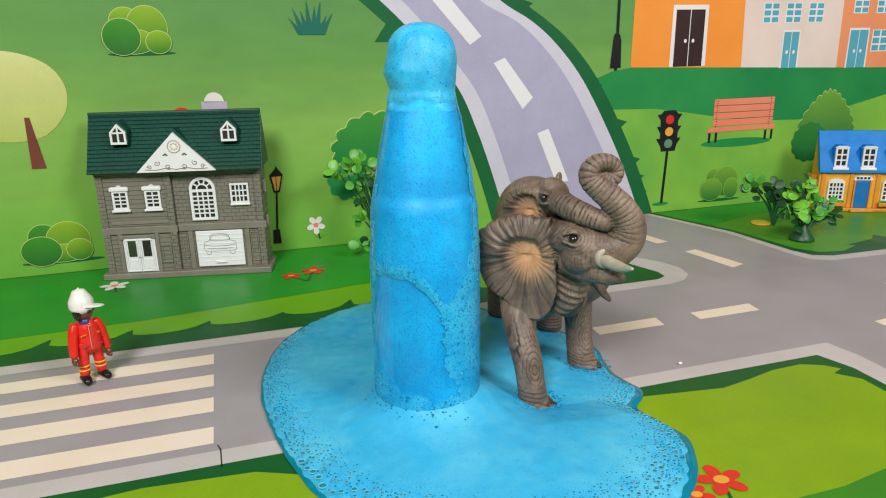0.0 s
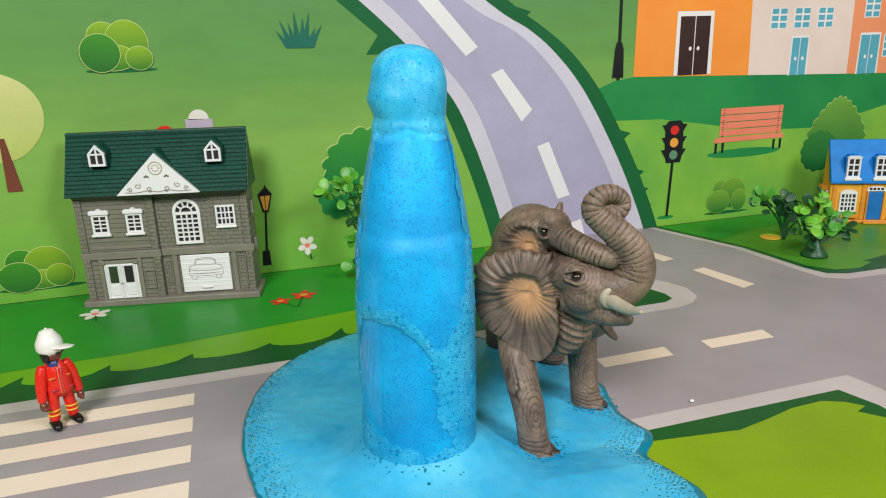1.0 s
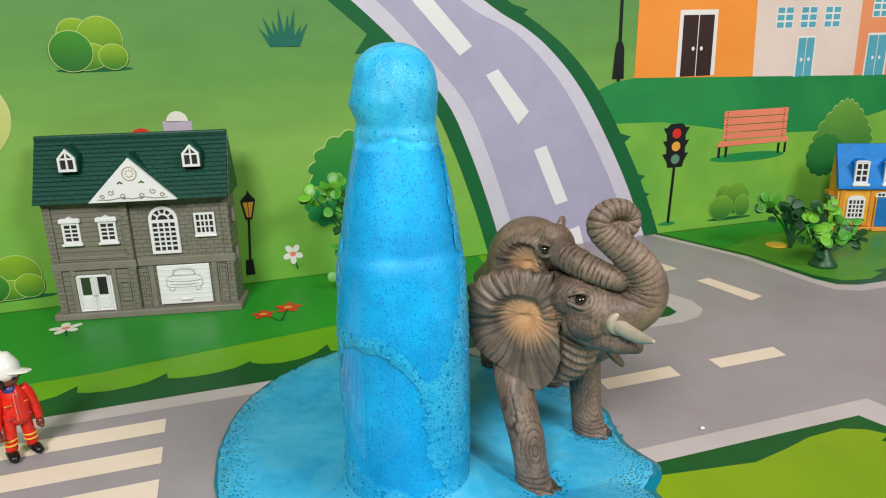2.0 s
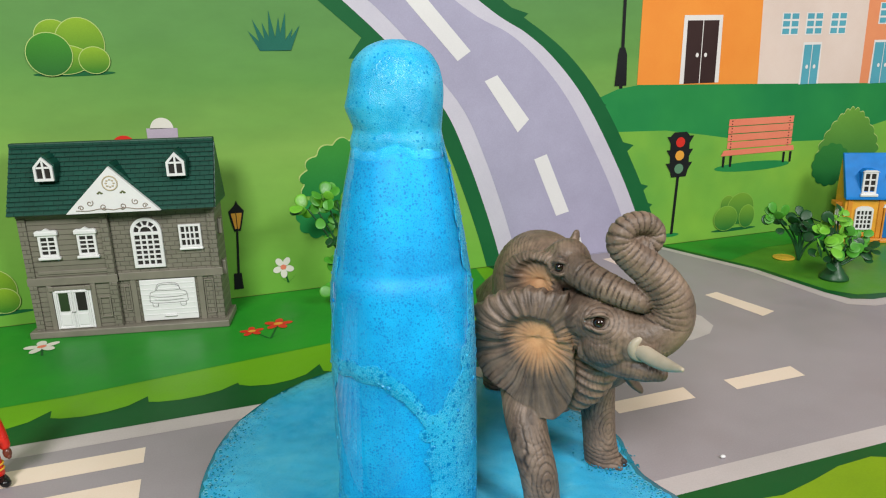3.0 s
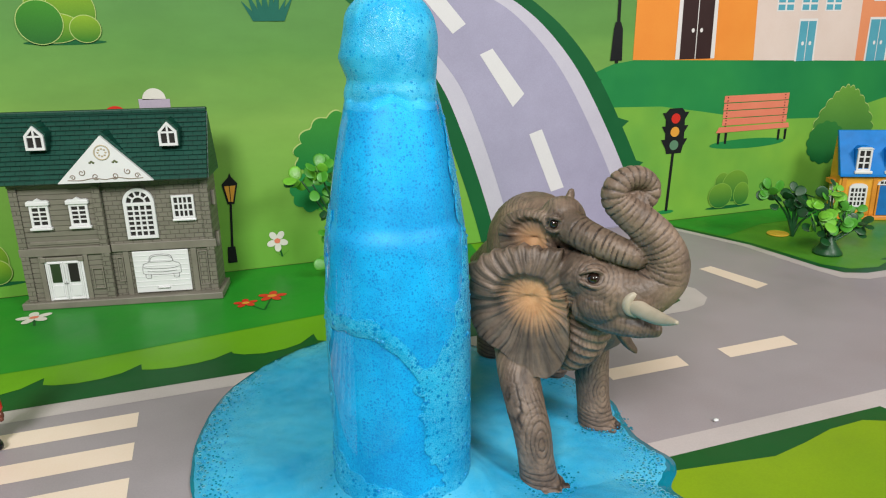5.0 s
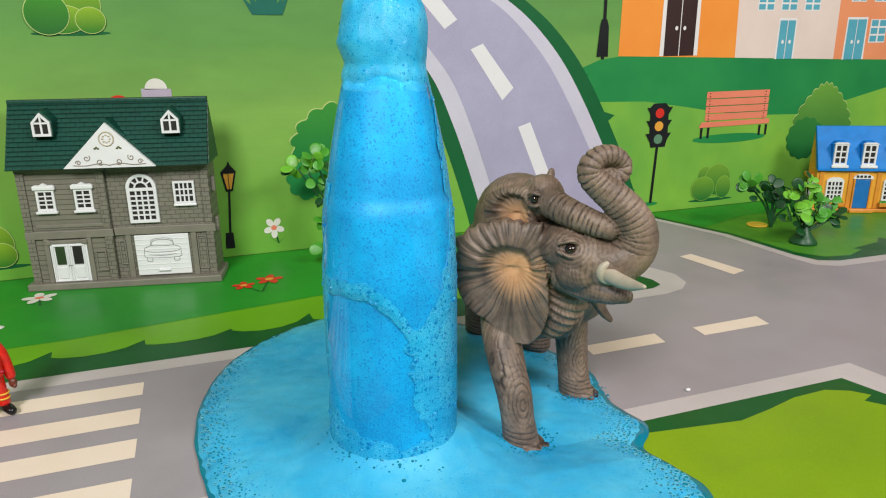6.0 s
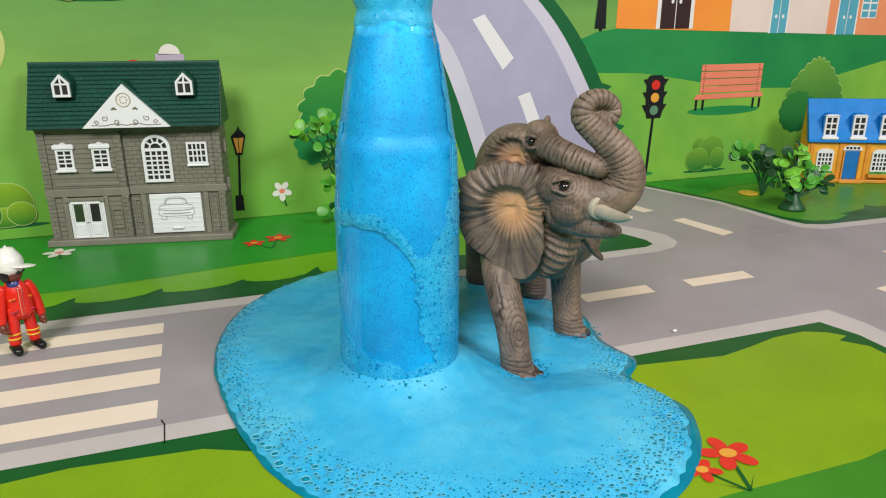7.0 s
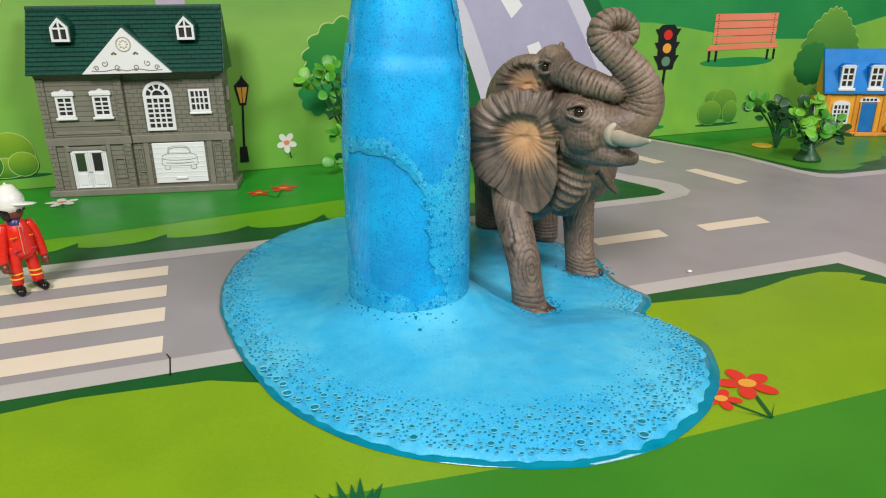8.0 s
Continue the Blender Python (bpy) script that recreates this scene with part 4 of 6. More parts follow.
# ---- yellow toy house ----
def yellow_house():
    u = Vector((0.080, -0.039, 0)).normalized()
    m = Matrix(((u.x, -u.y, 0, 0.827), (u.y, u.x, 0, 0.787), (0, 0, 1, 0.0008), (0, 0, 0, 1)))
    h = base("toy_cottage", m, "amber yellow plastic toy cottage with a bright blue roof", "toy house")
    part("plinth", box(bmesh.new(), -0.006, -0.006, 0, 0.142, 0.030, 0.0045, 0.0008), YELLOW_D, h)
    part("front_wall", box(bmesh.new(), -0.002, 0.0, 0.0045, 0.136, 0.030, 0.0560, 0.0006), YELLOW_P, h)
    bm = prism(bmesh.new(), [(0.0005, 0.0560), (0.0300, 0.0560), (0.0300, 0.0600), (0.0250, 0.1040), (0.0225, 0.1040)], -0.002, 0.004)
    bmesh.ops.transform(bm, matrix=Matrix(((0, 1, 0, 0), (1, 0, 0, 0), (0, 0, 1, 0), (0, 0, 0, 1))), verts=bm.verts)
    bmesh.ops.recalc_face_normals(bm, faces=bm.faces)
    part("side_gable", bm, YELLOW_P, h)
    for x in (0.001, 0.038, 0.0725):
        part("pilaster", box(bmesh.new(), x, -0.0016, 0.0045, x + 0.0055, 0.0002, 0.0545, 0.0005), YELLOW_D, h)
    # steep blue roof
    bm = bmesh.new()
    side = [(-0.0055, 0.0545), (-0.0050, 0.0580), (0.0185, 0.1100), (0.0225, 0.1100), (0.0015, 0.0560)]
    va = [bm.verts.new((-0.004, y, z)) for y, z in side]
    vb = [bm.verts.new((0.140, y, z)) for y, z in side]
    bm.faces.new(va), bm.faces.new(vb[::-1])
    for k in range(5):
        bm.faces.new((va[k], va[(k + 1) % 5], vb[(k + 1) % 5], vb[k]))
    bmesh.ops.recalc_face_normals(bm, faces=bm.faces)
    bmesh.ops.bevel(bm, geom=list(bm.edges), offset=0.0005, segments=1, affect="EDGES")
    part("roof", bm, BLUE_P, h, "smooth bright blue plastic roof")
    for x in (0.0225, 0.0580, 0.0935):
        part("dormer", prism(bmesh.new(), [(x - 0.0095, 0.0590), (x + 0.0095, 0.0590), (x + 0.0100, 0.0885), (x + 0.005, 0.0925), (x - 0.005, 0.0925), (x - 0.0100, 0.0885)], -0.0010, 0.018), BLUE_P, h, "blue dormer with a white paned window")
        w = lattice_window(h, WHITE_P, "white paned dormer window", x - 0.0085, x + 0.0085, 0.0620, 0.0895, -0.0035, -0.0011, 2, 3, 0.0024, 0.0018)
        pane(w, x - 0.0075, x + 0.0075, 0.063, 0.0885, -0.0018)
        part("sill", box(bmesh.new(), x - 0.0105, -0.0065, 0.0585, x + 0.0105, -0.0011, 0.0622, 0.0009), WHITE_P, w)
        part("hood", prism(bmesh.new(), [(x - 0.0098, 0.0893), (x + 0.0098, 0.0893), (x + 0.006, 0.0915), (x - 0.006, 0.0915)], -0.0042, -0.0011), WHITE_P, w)
    for x in (0.0215, 0.092):
        w = lattice_window(h, WHITE_P, "white lattice window with an arched head", x - 0.0108, x + 0.0108, 0.0150, 0.0415, -0.0022, -0.0001, 4, 4, 0.0022, 0.0016)
        bm = prism(bmesh.new(), [(x - 0.0108, 0.0413), (x + 0.0108, 0.0413), (x + 0.0085, 0.0440), (x + 0.004, 0.0455), (x - 0.004, 0.0455), (x - 0.0085, 0.0440)], -0.0022, -0.0001)
        part("arch", bm, WHITE_P, w)
        pane(w, x - 0.0098, x + 0.0098, 0.016, 0.0410, -0.0008)
        part("flower_box", box(bmesh.new(), x - 0.0135, -0.0062, 0.0075, x + 0.0135, -0.0003, 0.0125, 0.0006), YELLOW_D, w)
        bm = bmesh.new()
        for k in range(16):
            ball(bm, (x - 0.0125 + 0.0016 * k, -0.0045 + 0.001 * (k % 2), 0.0128 + 0.0006 * (k % 3)), (0.0014, 0.0014, 0.0020), seg=8, rings=6)
        part("hedge", bm, LEAF, w, "row of small green plastic leaves")
    d = part("door", box(bmesh.new(), 0.0462, -0.0020, 0.0048, 0.0645, -0.0001, 0.0430, 0.0005), BLUE_DOOR, h, "plain blue plastic door")
    part("door_frame", box(bmesh.new(), 0.0440, -0.0028, 0.0045, 0.0460, -0.0001, 0.0440, 0.0003), YELLOW_D, d)
    part("door_frame", box(bmesh.new(), 0.0647, -0.0028, 0.0045, 0.0667, -0.0001, 0.0440, 0.0003), YELLOW_D, d)
    bm = prism(bmesh.new(), [(0.0425, 0.0440), (0.0682, 0.0440), (0.0665, 0.0475), (0.0610, 0.0503), (0.0495, 0.0503), (0.0442, 0.0475)], -0.0026, -0.0003)
    f = part("fanlight", bm, WHITE_P, d, "white fanlight with small panes")
    for x in (0.0462, 0.0507, 0.0555, 0.0603):
        part("pane", box(bmesh.new(), x, -0.0029, 0.0455, x + 0.0033, -0.0025, 0.0486, 0.0002), OPENING_DARK, f)
    part("step", box(bmesh.new(), 0.041, -0.010, 0.0, 0.070, -0.0062, 0.0035, 0.0006), YELLOW_D, h)
    # side window, seen edge on
    bm = lattice(bmesh.new(), -0.022, -0.008, 0.018, 0.043, -0.0020, 0.0, 2, 3, 0.0016, 0.0012)
    bmesh.ops.transform(bm, matrix=Matrix(((0, 1, 0, -0.0022), (-1, 0, 0, 0), (0, 0, 1, 0), (0, 0, 0, 1))), verts=bm.verts)
    w = part("window", bm, WHITE_P, h)
    part("bar", box(bmesh.new(), -0.0040, 0.0143, 0.0196, -0.0024, 0.0157, 0.0414), WHITE_P, w)
    part("awning", box(bmesh.new(), -0.0095, 0.008, 0.0430, -0.0021, 0.024, 0.0490, 0.0008), YELLOW_D, h)
    return h


yellow_house()


# ---- toy figure: one plain mesh ----
def figure():
    mats = [RED_P, SKIN, BLACK_P, CAP, STRAP, SILVER, NAVY]
    bm = bmesh.new()
    # head and cap first, then turned to look aside
    ball(bm, (0, -0.0003, 0.0560), (0.0074, 0.0073, 0.0072), 1)
    for s in (-1, 1):
        ball(bm, (s * 0.0076, 0.0012, 0.0550), (0.0015, 0.0034, 0.0046), 2)
        ball(bm, (s * 0.0028, -0.0070, 0.0565), (0.0022, 0.0012, 0.0013), 2, seg=12, rings=8)
    ball(bm, (0, 0.0032, 0.0555), (0.0076, 0.0052, 0.0058), 2)
    tube(bm, [(0, 0.0006, 0.0590), (0, 0.0006, 0.0640), (0, 0.0010, 0.0690)], [0.0099, 0.0097, 0.0068], 28, 6, 3)
    tube(bm, [(0.0, -0.0060, 0.0600), (0.0, -0.0110, 0.0602), (0.0, -0.0155, 0.0604)], [0.0078, 0.0072, 0.0054], 20, 4, 3, flat=0.17)
    ball(bm, (0, 0.001, 0.0731), 0.0009, 3, seg=10, rings=6)
    bmesh.ops.rotate(bm, verts=bm.verts, cent=(0, 0, 0), matrix=Euler((0, 0, radians(38))).to_matrix())
    # overalls facing -y, shoes, sleeves
    for s in (-1, 1):
        tube(bm, [(s * 0.0048, 0.0, 0.0310), (s * 0.0060, 0.0, 0.018), (s * 0.0072, 0.0, 0.0065)], [0.0050, 0.0043, 0.0042], 14, 5, 0)
        tube(bm, [(s * 0.0074, 0.002, 0.0034), (s * 0.0080, -0.004, 0.0032), (s * 0.0086, -0.0085, 0.0026)], [0.0042, 0.0041, 0.0034], 14, 4, 2, flat=0.75)
        for z in (0.0105, 0.0138):
            tube(bm, [(s * 0.0068 + 0.0045 * math.cos(a), 0.0045 * math.sin(a), z) for a in (2 * math.pi * k / 14 for k in range(15))], [0.0006] * 15, 6, 1, 4)
        tube(bm, [(s * 0.0086, 0.001, 0.0455), (s * 0.0110, 0.0, 0.0400), (s * 0.0130, -0.001, 0.0310), (s * 0.0140, -0.002, 0.0235)], [0.0040, 0.0043, 0.0039, 0.0034], 14, 5, 0)
        ball(bm, (s * 0.0142, -0.003, 0.0195), (0.0028, 0.0034, 0.0036), 1)
        tube(bm, [(s * 0.0142, -0.0052, 0.0185), (s * 0.0138, -0.0074, 0.0182)], [0.0017, 0.0015], 8, 2, 1)
        box(bm, s * 0.0055 - 0.0024, -0.0079, 0.0385, s * 0.0055 + 0.0024, -0.0066, 0.0396, 0.0002, 4)
        box(bm, s * 0.0058 - 0.0028, -0.0084, 0.0300, s * 0.0058 + 0.0028, -0.0070, 0.0310, 0.0002, 6)
    tube(bm, [(0, 0, 0.0280), (0, 0, 0.032), (0, 0, 0.041), (0, 0, 0.0475)], [0.0106, 0.0104, 0.0098, 0.0066], 20, 5, 0, flat=0.74)
    box(bm, -0.0013, -0.0090, 0.0275, 0.0013, -0.0055, 0.0465, 0.0003, 5)
    tube(bm, [(0, 0, 0.0470), (0, 0, 0.0490)], [0.0058, 0.0052], 14, 2, 6)
    tube(bm, [(0, 0, 0.0486), (0, 0, 0.0495)], [0.0051, 0.0047], 14, 2, 4)
    o = part("toy_figure", bm, mats, None, smooth=True)
    o.matrix_world = pose(-0.0785, 0.563, 0.0005, 0, 0, 30) @ Matrix.Diagonal((0.86, 0.92, 1, 1))
    return tagged(o, "small plastic toy figure in red overalls and white cap", "toy figure")


figure()


# ---- bottle full of blue foam ----
def froth(name, tones, wall, dark, fine, big, share_big, rough, bump, drift=22.0, walls=0.5):
    """Foam: drifting tones of blue, a net of fine bubbles with pale walls, and scattered larger dark bubbles."""
    m, nt, s = material(name)
    co = nt.nodes.new("ShaderNodeTexCoord")
    n = noise_node(nt, drift, 5.0, 0.62)
    col = ramp_node(nt, n.outputs[0], [(0.32, lin(*tones[0])), (0.50, lin(*tones[1])), (0.68, lin(*tones[2]))]).outputs[0]
    v = nt.nodes.new("ShaderNodeTexVoronoi")
    v.feature = "DISTANCE_TO_EDGE"
    v.inputs["Scale"].default_value = fine
    link(nt, co.outputs["Object"], v.inputs["Vector"])
    zone = noise_node(nt, 46.0, 3.0)
    net = ramp_node(nt, v.outputs["Distance"], [(0.0, (walls,) * 3 + (1,)), (0.13, (0, 0, 0, 1))])
    net = mix_node(nt, 1.0, net.outputs[0], ramp_node(nt, zone.outputs[0], [(0.36, (0.25, 0.25, 0.25, 1)), (0.62, (1, 1, 1, 1))]).outputs[0], "MULTIPLY")
    col = mix_node(nt, net, col, lin(*wall))
    height = v.outputs["Distance"]
    for k, (sc, cut) in enumerate(((big, 1 - share_big), (big * 1.9, 1 - 1.5 * share_big))):
        w = nt.nodes.new("ShaderNodeTexVoronoi")
        w.inputs["Scale"].default_value = sc
        link(nt, co.outputs["Object"], w.inputs["Vector"])
        pick = nt.nodes.new("ShaderNodeSeparateColor")
        link(nt, w.outputs["Color"], pick.inputs[0])
        keep = ramp_node(nt, pick.outputs[0], [(max(0.0, cut - 0.01), (0, 0, 0, 1)), (cut + 0.01, (1, 1, 1, 1))])
        disc = ramp_node(nt, w.outputs["Distance"], [(0.20, (0.9, 0.9, 0.9, 1)), (0.34, (0.45, 0.45, 0.45, 1)), (0.40, (0, 0, 0, 1))])
        col = mix_node(nt, mix_node(nt, 1.0, disc.outputs[0], keep.outputs[0], "MULTIPLY"), col, lin(*dark))
    link(nt, col, s.inputs["Base Color"])
    s.inputs["Roughness"].default_value = rough
    s.inputs["IOR"].default_value = 1.33
    s.inputs["Subsurface Weight"].default_value = 0.12
    s.inputs["Subsurface Radius"].default_value = (0.2, 0.6, 1.0)
    s.inputs["Subsurface Scale"].default_value = 0.002
    if bump:
        bump_node(nt, s, height, bump, 0.0012)
    return m


FOAM = froth("puddle_foam", ((26, 156, 210), (52, 174, 220), (88, 190, 222)), (126, 206, 226), (34, 160, 210), 1500.0, 620.0, 0.05, 0.22, 0.30, 14.0, 0.45)
FOAM_FILL = froth("bottle_foam", ((0, 116, 166), (0, 136, 184), (0, 156, 202)), (16, 162, 208), (0, 104, 160), 900.0, 640.0, 0.46, 0.5, 0.0, 26.0, 0.55)
FOAM_SKIN = froth("clinging_foam", ((4, 142, 198), (14, 158, 210), (40, 174, 218)), (110, 206, 234), (0, 116, 178), 1050.0, 340.0, 0.30, 0.16, 0.32, 40.0, 0.75)
FOAM_CAP = froth("foam_mound", ((20, 158, 216), (38, 176, 228), (72, 194, 234)), (128, 214, 242), (6, 140, 206), 1500.0, 520.0, 0.14, 0.2, 0.30, 60.0, 0.6)

m_, nt_, s_ = material("teal_liquid")
n_ = noise_node(nt_, 60.0, 3.0)
link(nt_, ramp_node(nt_, n_.outputs[0], [(0.3, lin(0, 112, 138)), (0.7, lin(2, 132, 156))]).outputs[0], s_.inputs["Base Color"])
s_.inputs["Roughness"].default_value = 0.06
s_.inputs["IOR"].default_value = 1.34
LIQUID = m_
m_, nt_, s_ = material("bubble_film")
n_ = noise_node(nt_, 300.0, 2.0)
link(nt_, ramp_node(nt_, n_.outputs[0], [(0.3, lin(0, 106, 128)), (0.7, lin(12, 142, 168))]).outputs[0], s_.inputs["Base Color"])
s_.inputs["Roughness"].default_value = 0.08
s_.inputs["Specular IOR Level"].default_value = 0.35
BUBBLE = m_
m_, nt_, s_ = material("blue_bubble_film")
n_ = noise_node(nt_, 400.0, 2.0)
link(nt_, ramp_node(nt_, n_.outputs[0], [(0.35, lin(0, 118, 190)), (0.65, lin(60, 180, 226))]).outputs[0], s_.inputs["Base Color"])
s_.inputs["Roughness"].default_value = 0.12
BUBBLE_B = m_
FOAM_LIP = plastic("pale_foam_lip", (120, 206, 228), 0.25, 0.1)
m_, nt_, s_ = material("clear_glass")
s_.inputs["Base Color"].default_value = (0.93, 0.985, 1.0, 1)
s_.inputs["Roughness"].default_value = 0.02
s_.inputs["Transmission Weight"].default_value = 1.0
s_.inputs["IOR"].default_value = 1.40
s_.inputs["Specular IOR Level"].default_value = 0.25
n_ = noise_node(nt_, 22.0, 2.0)
bump_node(nt_, s_, n_.outputs[0], 0.05, 0.002)
GLASS = m_

BX, BY = 0.1468, 0.4287
LEAN = pose(BX, BY, 0.0008, 0, 0.45, 0)      # the bottle stands a little askew on the wet sheet
GLASS_PROF = [(0.0306, 0.001), (0.0332, 0.004), (0.0339, 0.012), (0.0340, 0.060), (0.0338, 0.110), (0.0330, 0.128), (0.0321, 0.146), (0.0309, 0.154), (0.0295, 0.164), (0.0271, 0.178), (0.0238, 0.194), (0.0203, 0.208), (0.0180, 0.218), (0.0176, 0.223)]


def radius_at(z):
    pr = GLASS_PROF
    for (r0, z0), (r1, z1) in zip(pr, pr[1:]):
        if z <= z1:
            return r0 + (r1 - r0) * max(0.0, (z - z0) / (z1 - z0))
    return pr[-1][0]


def bottle():
    b = base("glass_bottle", LEAN, "clear glass bottle brimming with bright blue foam", "bottle")
    prof = [tuple(v) for v in spline(GLASS_PROF, 4)]
    prof += [(0.0188, 0.2245), (0.0200, 0.2265), (0.0200, 0.2300), (0.0186, 0.2325)]

    def flutes(a, z):
        w = max(0.0, min(1.0, (z - 0.1500) / 0.006, (0.205 - z) / 0.012))
        return -0.0007 * w * abs(math.sin(9 * a)) ** 0.7

    bm = lathe(bmesh.new(), prof, 144, 0, flutes)
    g = part("bottle_glass", bm, GLASS, b, "clear glass with shallow shoulder flutes", True)
    g.visible_shadow = False
    inner = [(max(r - 0.0007 - 0.0016 * max(0.0, min(1.0, (z - 0.146) / 0.006)), 0.004), min(z + 0.002, 0.231)) for r, z in prof]
    part("foam_filling", lathe(bmesh.new(), inner, 96), FOAM_FILL, b, "blue foam filling the bottle", True)
    return b


bottle()


def grid_skin(name, mat, height, zs, seg, label, lift):
    """Foam clinging to the bottle: a skin with real thickness, only where height(a, z) is above nothing."""
    bm = bmesh.new()
    ids = {}

    def vert(i, j, outer):          # 1: the skin, 2: the top of its edge, 0: the foot of its edge
        k = (i % seg, j, outer)
        if k not in ids:
            a, z = 2 * math.pi * (i % seg) / seg, zs[j]
            h = max(0.0, height(a, z))
            r = radius_at(z) + (lift + h if outer else -0.0004)
            ids[k] = bm.verts.new((r * math.cos(a), r * math.sin(a), z))
        return ids[k]

    on = {(i, j) for i in range(seg) for j in range(len(zs) - 1) if height(2 * math.pi * (i + 0.5) / seg, (zs[j] + zs[j + 1]) / 2) > 0}
    for i, j in on:
        f = bm.faces.new((vert(i, j, 1), vert(i + 1, j, 1), vert(i + 1, j + 1, 1), vert(i, j + 1, 1)))
        f.smooth = True
        for (di, dj), (p, q) in {(0, -1): ((i, j), (i + 1, j)), (1, 0): ((i + 1, j), (i + 1, j + 1)), (0, 1): ((i + 1, j + 1), (i, j + 1)), (-1, 0): ((i, j + 1), (i, j))}.items():
            if ((i + di) % seg, j + dj) not in on:
                bm.faces.new((vert(*q, 2), vert(*p, 2), vert(*p, 0), vert(*q, 0))).smooth = False
    o = part(name, bm, mat, None)
    o.matrix_world = LEAN
    return tagged(o, label, "foam")


VIEW = math.atan2(-1.0, -0.27)      # the side of the bottle that faces the room


def wrap(a):
    return (a + math.pi) % (2 * math.pi) - math.pi


def wobble(a, z, f, s):
    return noise.noise(Vector((math.cos(a) * f, math.sin(a) * f, z * 30 * f + s)))


def clinging(a, z):
    d = wrap(a - VIEW)              # positive: round towards the figurine
    n = 0.28 * wobble(a, z, 1.3, 3.0) + 0.16 * wobble(a, z, 3.6, 9.0) + 0.07 * wobble(a, z, 9.0, 2.0)
    edge = 1.26 if z > 0.142 else (1.26 - (0.142 - z) * 15.3 if z > 0.080 else 0.31 + (0.080 - z) * 2.0)
    right = min(d - edge + n, 2.9 - d)
    foot = (0.034 + 0.018 * max(0.0, -d - 0.2) - z) * 24 + 1.1 * n
    left = min(-1.22 - d + n * 1.5, (0.160 - z) * 30, (d + 2.9) * 2)
    # a tongue that reaches across from the far side
    sag = 0.1105 - 0.010 * max(0.0, d + 0.45) ** 2 * 4 + 0.004 * wobble(a, 0.0, 3.0, 6.0)
    tongue = min(0.24 - abs(z - sag) * 62 + 0.5 * n, (0.42 - d) * 2, (d + 1.6) * 2)
    m = max(right, foot, left * 0.9, tongue)
    if m <= 0:
        return -1
    return min(m * 0.0024, 0.0008 if z < 0.145 else 0.0004) + min(m, 0.3) * 0.0007 * wobble(a, z, 9, 1) + 0.00002


ZS = [0.0007 * k for k in range(3, 319)]
grid_skin("clinging_foam", FOAM_SKIN, clinging, ZS, 400, "wet blue bubbly foam sliding down the bottle glass", 0.00012)


def foam_mound():
    """The domed plug of foam over the mouth and its collar."""
    prof = [(0.0185, 0.2010), (0.0198, 0.2045), (0.0203, 0.2080), (0.0202, 0.2115), (0.0196, 0.2150), (0.0200, 0.2190), (0.0204, 0.2235), (0.0206, 0.2275), (0.0205, 0.2315), (0.0200, 0.2360), (0.0187, 0.2415), (0.0160, 0.2462), (0.0115, 0.2500), (0.0055, 0.2522), (0.001, 0.2527)]
    prof = [tuple(v) for v in spline(prof, 4)]

    def lumps(a, z):
        w = min(1.0, (0.2530 - z) / 0.01)
        low = max(0.0, 1 - (z - 0.2050) / 0.012)
        bulge = 0.0022 * max(0.0, 1 - abs(z - 0.2250) / 0.009) * max(0.0, -math.sin(wrap(a - VIEW) * 0.9))
        return (0.0009 * wobble(a, z, 1.6, 20) + 0.00045 * wobble(a, z, 5.0, 4)) * w + 0.0010 * low * wobble(a, z, 3, 7) + bulge

    o = part("foam_mound", lathe(bmesh.new(), prof, 96, 0, lumps), FOAM_CAP, None, smooth=True)
    o.matrix_world = LEAN
    return tagged(o, "domed light blue foam plug bulging from the bottle mouth", "foam")


foam_mound()

# ---- foam puddle ----
RIM = [(0.041, 0.494), (0.043, 0.460), (0.050, 0.414), (0.064, 0.366), (0.085, 0.331), (0.105, 0.310), (0.128, 0.295), (0.158, 0.281), (0.187, 0.275), (0.213, 0.277), (0.238, 0.287), (0.264, 0.306), (0.281, 0.328), (0.290, 0.350),
       (0.285, 0.370), (0.279, 0.390), (0.292, 0.402), (0.298, 0.412), (0.295, 0.426), (0.293, 0.440), (0.297, 0.461), (0.302, 0.484), (0.287, 0.535), (0.245, 0.598), (0.198, 0.640), (0.150, 0.646), (0.105, 0.626), (0.066, 0.586), (0.047, 0.538)]
PC = Vector((0.165, 0.440))
LINE = [Vector(v) for v in spline(RIM, 24, True)]


def puddle_height(s, p):
    """s: 0 in the middle to 1 at the rim."""
    edge = max(0.0, 1 - s)
    h = 0.0112 * (1 - math.exp(-edge * 9.0)) + 0.0028 * max(0.0, 1 - s * 1.4)
    side = max(0.0, min(1.0, (p.x - 0.185) / 0.03)) * max(0.0, min(1.0, (p.y - 0.370) / 0.03))
    h *= 1 - 0.55 * side            # thin where the figurine stands
    d = (Vector((p.x - BX, p.y - BY))).length
    h += 0.010 * math.exp(-max(0.0, d - 0.0335) / 0.010)
    h += 0.0007 * noise.noise(Vector((p.x * 28, p.y * 28, 0))) * min(1, edge * 6)
    h += 0.0004 * noise.noise(Vector((p.x * 130, p.y * 130, 5))) * min(1, edge * 8)
    return h


